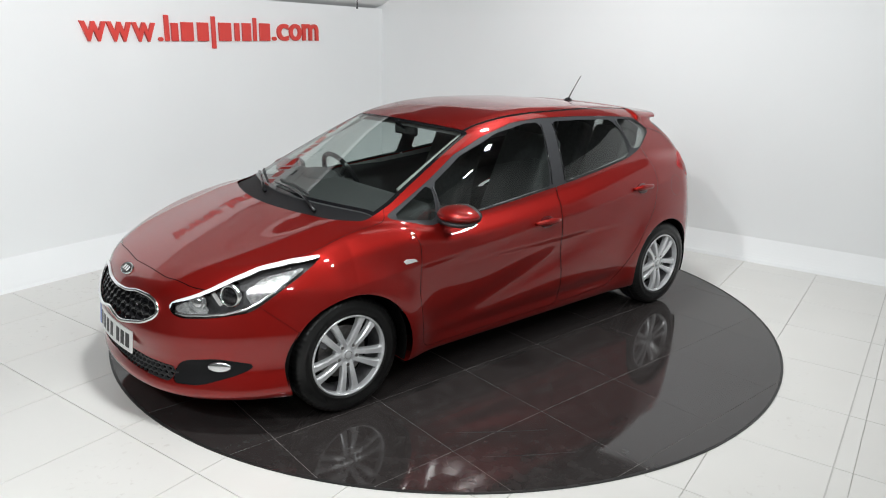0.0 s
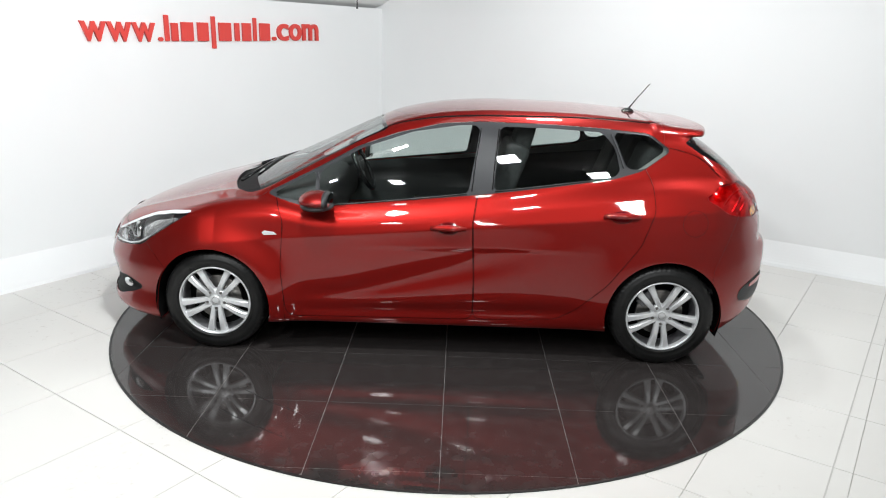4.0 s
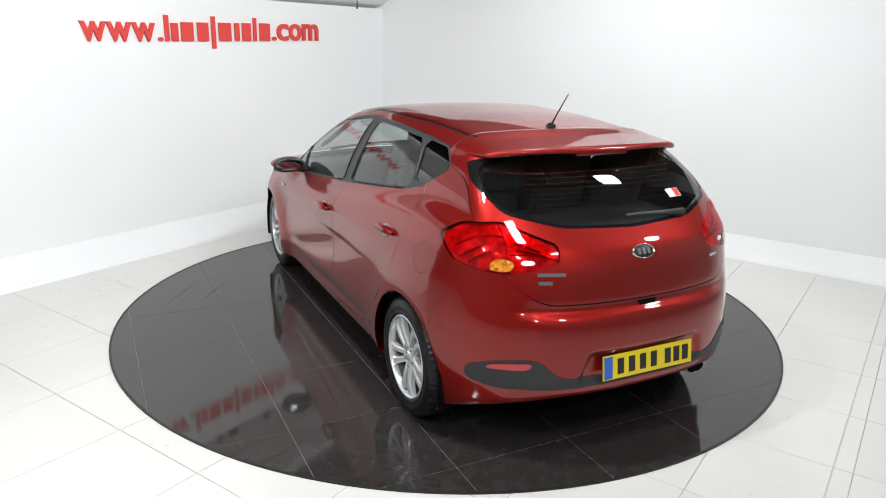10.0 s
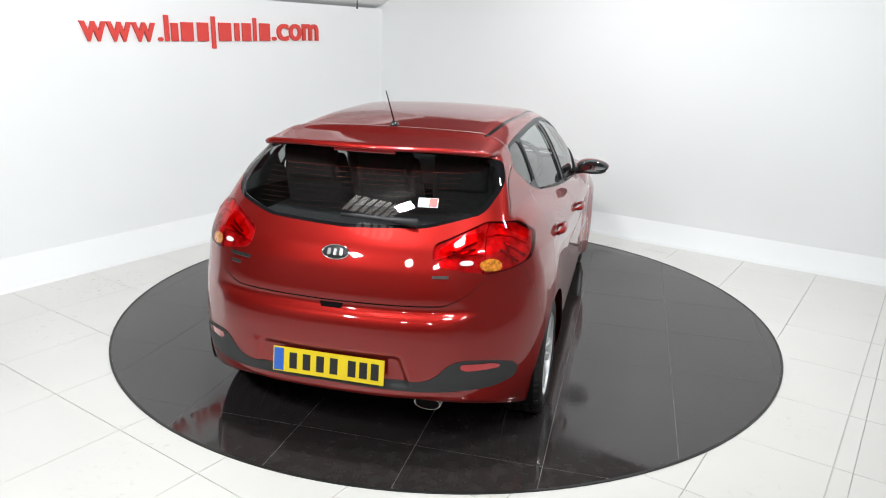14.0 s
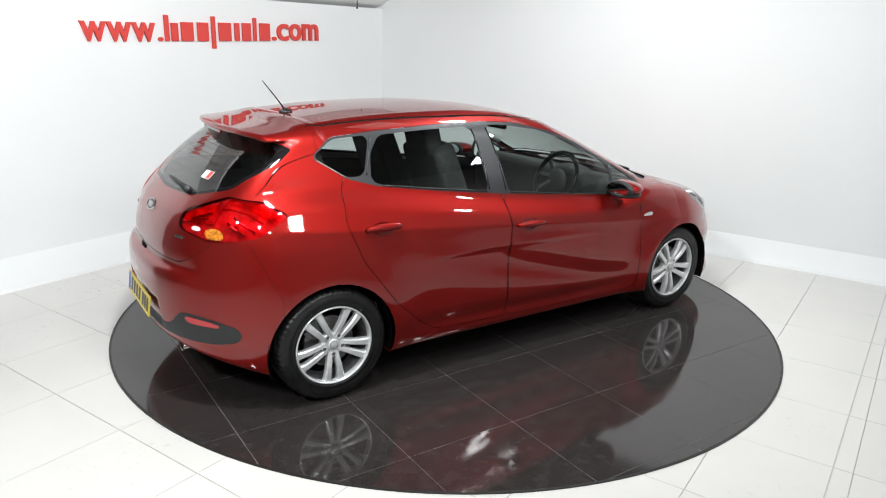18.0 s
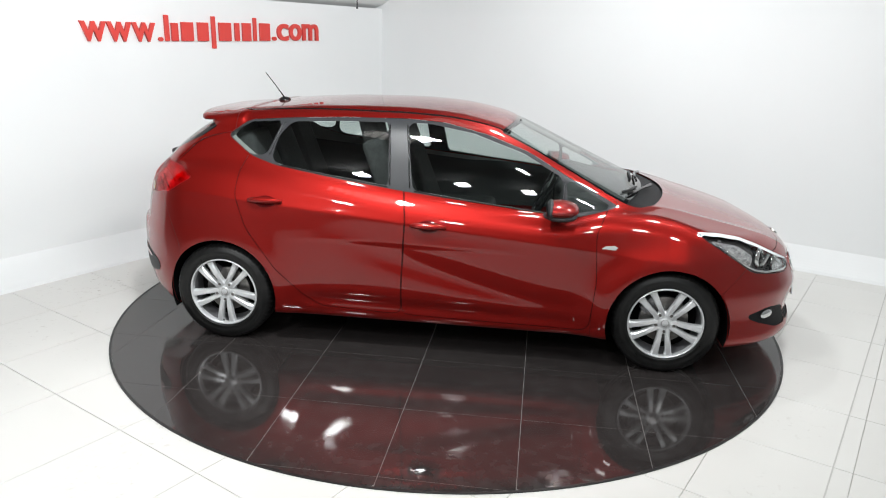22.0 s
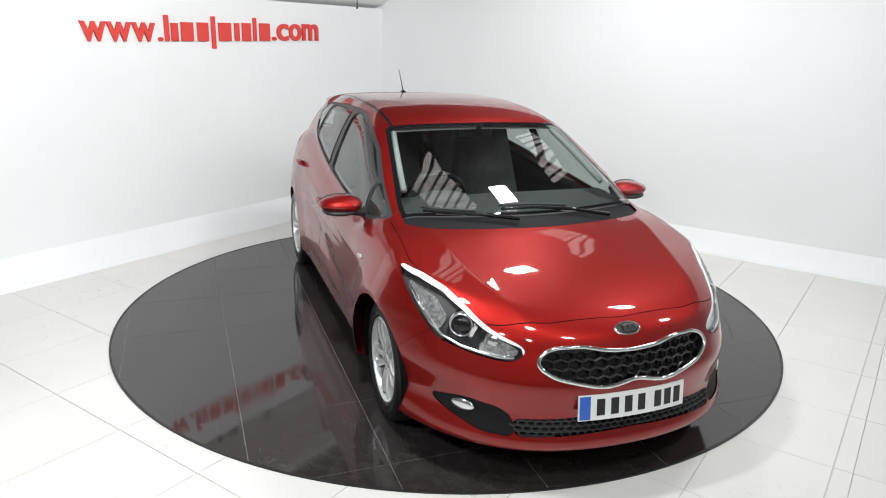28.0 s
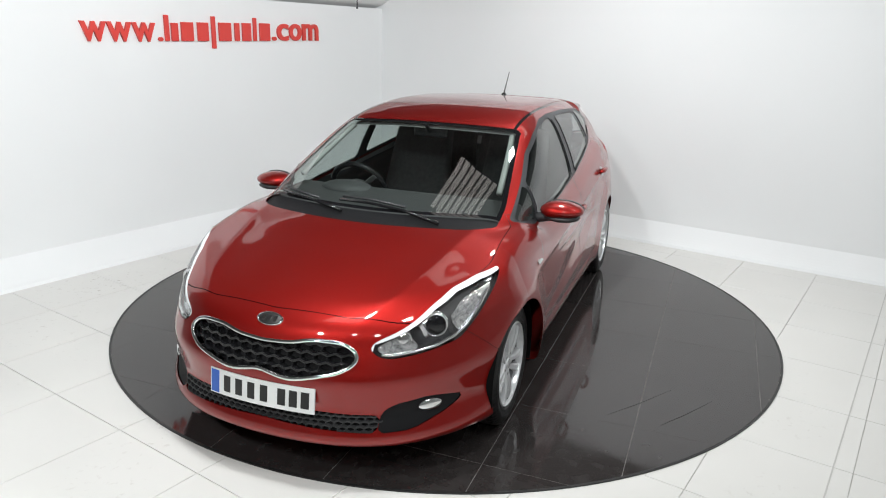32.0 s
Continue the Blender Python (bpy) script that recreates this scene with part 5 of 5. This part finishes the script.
def wiper(points, name, parent):
    pts = top_at(points)
    pts[:, 2] += 0.012
    part(name, tube(pts, [0.012] + [0.008] * (len(pts) - 1), 8), BLACK_GLOSS, parent, "black wiper arm", True)
    pts2 = top_at([(x - 0.035, y) for x, y in points[1:]])
    pts2[:, 2] += 0.006
    part("wiper_blade", tube(pts2, 0.007, 6), PLASTIC, parent, "black wiper blade", True)


cowl_ob = bpy.data.objects["cowl"]
wiper([(1.255, 0.42), (1.20, 0.20), (1.18, 0.0), (1.17, -0.18)], "wiper_arm", cowl_ob)
wiper([(1.27, -0.12), (1.19, -0.32), (1.12, -0.50), (1.08, -0.58)], "wiper_arm", cowl_ob)
P = rear_at([(-0.33, 1.075), (-0.20, 1.083), (-0.05, 1.088), (0.02, 1.088)])
P[:, 0] -= 0.018
part("rear_wiper", tube(P, [0.022, 0.012, 0.010, 0.008], 8), PLASTIC, car, "black rear wiper", True)
part("brake_light", box(0.014, 0.30, 0.014, (-1.628, 0, 1.336), 0.004), RED_DARK, hatch_ob, "red high-level brake light")
P = rear_at([(0.0, 0.727)])
bm = prism([(-0.055, 0.012), (0.055, 0.012), (0.045, -0.012), (-0.045, -0.012)], 0.004, 0.001)
bmesh.ops.transform(bm, matrix=frame_on(P[0], skin_normal(P)[0]), verts=bm.verts)
part("latch_notch", bm, SEAM, rb, "dark latch notch under the tailgate")
# heater wires and sticker on the rear window
for k in range(9):
    zz = 1.105 + k * 0.019
    P = rear_at([(y, zz) for y in np.linspace(-0.46, 0.46, 15)])
    P[:, 0] += 0.004
    part("heater_wire", tube(P, 0.0007, 4), WIRE, bpy.data.objects["rear_window"])
P = rear_at([(-0.35, 1.148)])
m = frame_on(P[0], skin_normal(P)[0])
bm = box(0.088, 0.05, 0.001, (0, 0, 0.001))
bmesh.ops.transform(bm, matrix=m, verts=bm.verts)
part("window_sticker", bm, PLATE_W, bpy.data.objects["rear_window"], "white and red window sticker")
bm = box(0.036, 0.046, 0.001, (0.022, 0, 0.002))
bmesh.ops.transform(bm, matrix=m, verts=bm.verts)
part("sticker_bar", bm, SIGN, bpy.data.objects["rear_window"], "red sticker field")

# ---- wheel housings and underside ----
for ax in (AXLE, -AXLE):
    for side, word in SIDES:
        bm = bmesh.new()
        rows = []
        for y in (0.50, 0.868 if ax > 0 else 0.852):
            rows.append([bm.verts.new((ax + (ARCH_R + 0.006) * math.cos(a), side * y, HUB_Z + (ARCH_R + 0.006) * math.sin(a))) for a in np.linspace(-0.35, math.pi + 0.35, 40)])
        for j in range(39):
            bm.faces.new((rows[0][j], rows[0][j + 1], rows[1][j + 1], rows[1][j]))
        bm.faces.new(rows[0])
        part("arch_liner", bm, LINER, car, "black wheel arch liner")
part("underbody", box(3.5, 1.24, 0.05, (0.03, 0, 0.215), 0.02), LINER, car, "black underbody")

# ---- cabin ----
inner = skin(lambda x, y, z: body(x, y, z) + 0.04, (-2.1, -0.9, 0.55), (1.8, 0.9, 1.5), 0.032)
for cut in (lambda V: on_side(V, [(a * 0.985, b) for a, b in SIDE_OPENING], 0.8, 1, 0.4), lambda V: np.maximum(screen_region(V, -0.0), 0.9 - V[:, 2]), lambda V: np.where(V[:, 0] < -1.4, on_rear(V, REAR_SCREEN, 1, -1.3), 0.5)):
    _, inner = split(inner, cut(inner[0]))
_, inner = split(inner, arch_field(inner[0]) - 0.03)
lower, upper = split(inner, inner[0][:, 2] - (0.93 + 0.10 * np.clip(-inner[0][:, 0], 0, 1.5)))
V, N, T = upper
skin_part("cabin_lining", (V, -N, T[:, ::-1]), HEADLINER, car, "pale grey headlining and pillar covers")
V, N, T = lower
skin_part("cabin_trim", (V, -N, T[:, ::-1]), CABIN, car, "dark door cards and side trim")
part("cabin_floor", box(2.9, 1.45, 0.04, (-0.25, 0, 0.42), 0.01), CABIN, car, "dark carpeted cabin floor")
bm = box(0.50, 1.44, 0.26, (0.93, 0, 0.80), 0.09, 4)
for v in bm.verts:
    if v.co.z > 0.80:
        v.co.z += -0.05 * (v.co.x - 0.85)
    v.co.z += 0.05 * (v.co.x < 0.85) * (v.co.z > 0.8)
dash = part("dashboard", bm, CABIN, car, "dark grey dashboard", True)
part("binnacle", ball(0.10, 0.17, 0.055, (0.76, -0.36, 0.965)), CABIN, dash, "instrument hood", True)
part("centre_console", box(0.85, 0.22, 0.24, (0.35, 0, 0.56), 0.05, 3), CABIN, car, "dark centre console", True)
sw = lathe([(0.165, 0.0), (0.172, 0.012), (0.185, 0.016), (0.197, 0.010), (0.199, -0.004), (0.188, -0.015), (0.172, -0.012)], 48, "X", True)
bmesh.ops.transform(sw, matrix=pose(0.60, -0.36, 0.935, 0, 25, 0), verts=sw.verts)
wheel_s = part("steering_wheel", sw, BLACK_GLOSS, car, "black steering wheel", True)
part("wheel_hub", ball(0.03, 0.085, 0.075, (0.62, -0.36, 0.925)), CABIN, wheel_s, "steering wheel hub", True)
for a in (0, 140, 220):
    bm = box(0.02, 0.03, 0.12, (0, 0, -0.12), 0.006)
    bmesh.ops.transform(bm, matrix=pose(0.61, -0.36, 0.935, 0, 25, 0) @ pose(0, 0, 0, a - 90 if a else 90, 0, 0), verts=bm.verts)
    part("wheel_spoke", bm, CABIN, wheel_s, "", True)


def seat(x, y, w, name):
    base = part(name, box(0.52, w, 0.17, (x, y, 0.60), 0.06, 4, None), CLOTH, car, "dark cloth car seat", True)
    bm = box(0.15, w, 0.66, (0, 0, 0.33), 0.06, 4)
    for v in bm.verts:
        v.co.y *= 1 - 0.22 * max(0, v.co.z - 0.25) / 0.4
    bmesh.ops.transform(bm, matrix=pose(x - 0.22, y, 0.62, 0, -20, 0), verts=bm.verts)
    part("seat_back", bm, CLOTH, base, "dark cloth seat back", True)
    bm = box(0.11, 0.27, 0.19, (0, 0, 0), 0.05, 4)
    bmesh.ops.transform(bm, matrix=pose(x - 0.475, y, 1.285 if w > 0.4 else 1.22, 0, -14, 0), verts=bm.verts)
    part("head_restraint", bm, CLOTH, base, "dark cloth head restraint", True)


seat(-0.02, 0.36, 0.50, "front_seat")
seat(-0.02, -0.36, 0.50, "front_seat")
for y in (0.40, 0.0, -0.40):
    seat(-0.86, y, 0.39, "rear_seat")
bm = box(0.03, 0.22, 0.075, (0.34, 0, 1.285), 0.02, 3)
part("interior_mirror", bm, BLACK_GLOSS, car, "black interior mirror", True)
part("mirror_stalk", tube([(0.36, 0, 1.29), (0.42, 0, 1.335)], 0.012), BLACK_GLOSS, car, "mirror stalk")
part("parcel_shelf", box(0.5, 1.15, 0.03, (-1.52, 0, 0.98), 0.01), CABIN, car, "dark parcel shelf")

for side, word in SIDES:
    P = top_at([(x, side * y) for x, y in ((0.86, 0.618), (0.74, 0.600), (0.60, 0.577), (0.46, 0.553), (0.36, 0.532))])
    P = P - skin_normal(P) * 0.030
    part("pillar_cover", tube(P, [0.017, 0.018, 0.018, 0.017, 0.016], 8), HEADLINER, car, "pale grey pillar cover", True)

# ---- the sign: raised red letters, the name as plain bars ----
sign = tagged(new("wall_sign"), "raised red sign lettering fixed on the white partition", "sign")
SIGN_U = LW - COVE
wall_turn = Matrix.Translation(uv(SIGN_U, 0, 0)) @ Matrix((-uv(0, -1), Vector((0, 0, 1)), uv(1, 0))).transposed().to_4x4()


def lettering(text, v0, v1, z0, height, name):
    cu = bpy.data.curves.new(name, "FONT")
    cu.body, cu.extrude, cu.offset, cu.resolution_u = text, 0.06, 0.018, 4
    tmp = new(name, cu)
    bpy.context.view_layer.update()
    me = bpy.data.meshes.new_from_object(tmp.evaluated_get(bpy.context.evaluated_depsgraph_get()))
    bpy.data.objects.remove(tmp)
    co = np.empty(len(me.vertices) * 3)
    me.vertices.foreach_get("co", co)
    co = co.reshape(-1, 3)
    lo, hi = co.min(0), co.max(0)
    co = (co - lo) / (hi - lo)
    co[:, 0] = v0 + co[:, 0] * (v1 - v0)
    co[:, 1] = z0 + co[:, 1] * height
    co[:, 2] = 0.002 + co[:, 2] * 0.022
    me.vertices.foreach_set("co", co.ravel())
    me.update()
    me.materials.append(SIGN)
    ob = new(name, me)
    ob.parent = sign
    ob.matrix_basis = wall_turn
    return ob


for k in range(3):
    lettering("w", -0.925 + k * 0.216, -0.925 + k * 0.216 + 0.212, 1.754 + 0.001 * k, 0.152, "letter_w")
lettering(".", -0.257, -0.215, 1.760, 0.036, "full_stop")
lettering(".", 0.995, 1.045, 1.780, 0.038, "full_stop")
lettering("c", 1.058, 1.208, 1.780, 0.160, "letter_c")
lettering("o", 1.220, 1.382, 1.782, 0.162, "letter_o")
lettering("m", 1.400, 1.622, 1.786, 0.162, "letter_m")
# (from, to, foot, height): one plain bar in the place of each character
NAME = [(-0.192, -0.150, 1.763, 0.212), (-0.128, -0.062, 1.763, 0.150), (-0.030, 0.092, 1.765, 0.158), (0.135, 0.250, 1.767, 0.158), (0.285, 0.326, 1.704, 0.276), (0.364, 0.500, 1.770, 0.160), (0.542, 0.596, 1.772, 0.160), (0.630, 0.732, 1.772, 0.162), (0.762, 0.800, 1.774, 0.210), (0.838, 0.966, 1.776, 0.162)]
for v0, v1, z0, tall in NAME:
    bm = box(v1 - v0, tall, 0.022, ((v0 + v1) / 2, z0 + tall / 2, 0.013), 0.008, 3)
    bmesh.ops.transform(bm, matrix=wall_turn, verts=bm.verts)
    part("name_bar", bm, SIGN, sign)

# ---- ribbed rooflights in the dark ceiling, one to each bay ----


def rooflight(u, v):
    top = tagged(new("rooflight"), "ribbed translucent rooflight set in the dark ceiling", "rooflight", "rooflights")
    top.matrix_basis = Matrix.Translation(uv(u, v, CEIL_Z - 0.004)) @ pose(0, 0, 0, 0, 0, math.degrees(ROOM))
    for k in range(7):
        part("sheet", box(0.078 if k % 2 else 0.060, 0.52, 0.012, ((k - 3) * 0.102, 0, -0.008), 0.004), ROOFLIGHT, top, "bright translucent sheet")
    for k in (-1, 1):
        part("frame_bar", box(0.78, 0.03, 0.02, (0, k * 0.28, -0.010), 0.004), PLASTIC, top, "dark frame bar")


for u, v in ((0.05, 0.02), (0.20, -2.30), (0.50, 2.0)):
    rooflight(u, v)

# ---- lamps under the ceiling, clamps on the partition, strip on the floor ----
for pu, pv, tilt, watts in LAMPS:
    lampo = tagged(new("ceiling_lamp"), "square white flood lamp hung under the dark ceiling", "lamp", "ceiling lamps")
    lampo.matrix_basis = lamp_pose(pu, pv, tilt)
    part("housing", box(LAMP_SIZE + 0.05, LAMP_SIZE + 0.05, 0.07, (0, 0, 0.037), 0.012), PLASTIC, lampo, "dark metal housing")
    bm = tube([lamp_pose(pu, pv, tilt).inverted() @ uv(pu, pv, CEIL_Z + 0.005), (0, 0, 0.06)], 0.014)
    part("bracket", bm, STEEL, lampo, "steel bracket")
for v, w in ((0.05, 0.05), (0.22, 0.09), (0.68, 0.07)):
    bm = box(0.03, w, 0.05, (0, 0, 0), 0.004)
    bmesh.ops.transform(bm, matrix=Matrix.Translation(uv(SIGN_U + 0.03, v, 2.175)) @ pose(0, 0, 0, 0, 0, math.degrees(ROOM)), verts=bm.verts)
    tagged(part("cable_clamp", bm, PLASTIC, None), "small dark clamp fixed near the partition's top", "clamp", "clamps on the partition")
rod = tube([uv(SIGN_U + 0.10, 2.142, 2.130), uv(SIGN_U + 0.10, 2.142, 2.25)], 0.006)
merge(rod, tube([uv(SIGN_U + 0.10, 2.142, 2.126), uv(SIGN_U + 0.10, 2.142, 2.142)], 0.011))
tagged(part("hanger_rod", rod, INK, None), "thin black rod hung from the lining above the partition", "rod")
bm = box(0.006, RW + 4.5, 0.004, (0, 0, 0.002), 0.001)
bmesh.ops.transform(bm, matrix=Matrix.Translation(uv(2.567, (RW - 4.5) / 2, 0)) @ pose(0, 0, 0, 0, 0, math.degrees(ROOM) - 0.25), verts=bm.verts)
tagged(part("floor_strip", bm, GROUT, None), "thin grey metal strip laid along the tile floor", "strip")
bm = box(0.16, 0.035, 0.02, (0, 0, 0.010), 0.008)
bmesh.ops.transform(bm, matrix=pose(-1.87, -2.315, 0, 0, 0, -35), verts=bm.verts)
tagged(part("cable_cover", bm, material("purple_rubber", (0.16, 0.07, 0.16), 0.4), None), "short purple rubber cable cover on the floor", "cable cover")

# ---- turning ----


def motions():
    """Disc and car turn together, clockwise seen from above, 10.35 degrees a second."""
    rows_disc, rows_car = [], []
    for k in range(33):
        t = float(k)
        a = 220.657 - 10.351 * t + 0.16 * math.sin(2 * math.pi * t / 32)
        turn = pose(0, 0, 0, 0, 0, a)
        rows_disc.append((t, pose(0, 0, 0.005) @ turn))
        rows_car.append((t, turn @ pose(0.0465, 0.0098, 0.005)))
    walk(turntable, rows_disc)
    walk(car, rows_car)


motions()
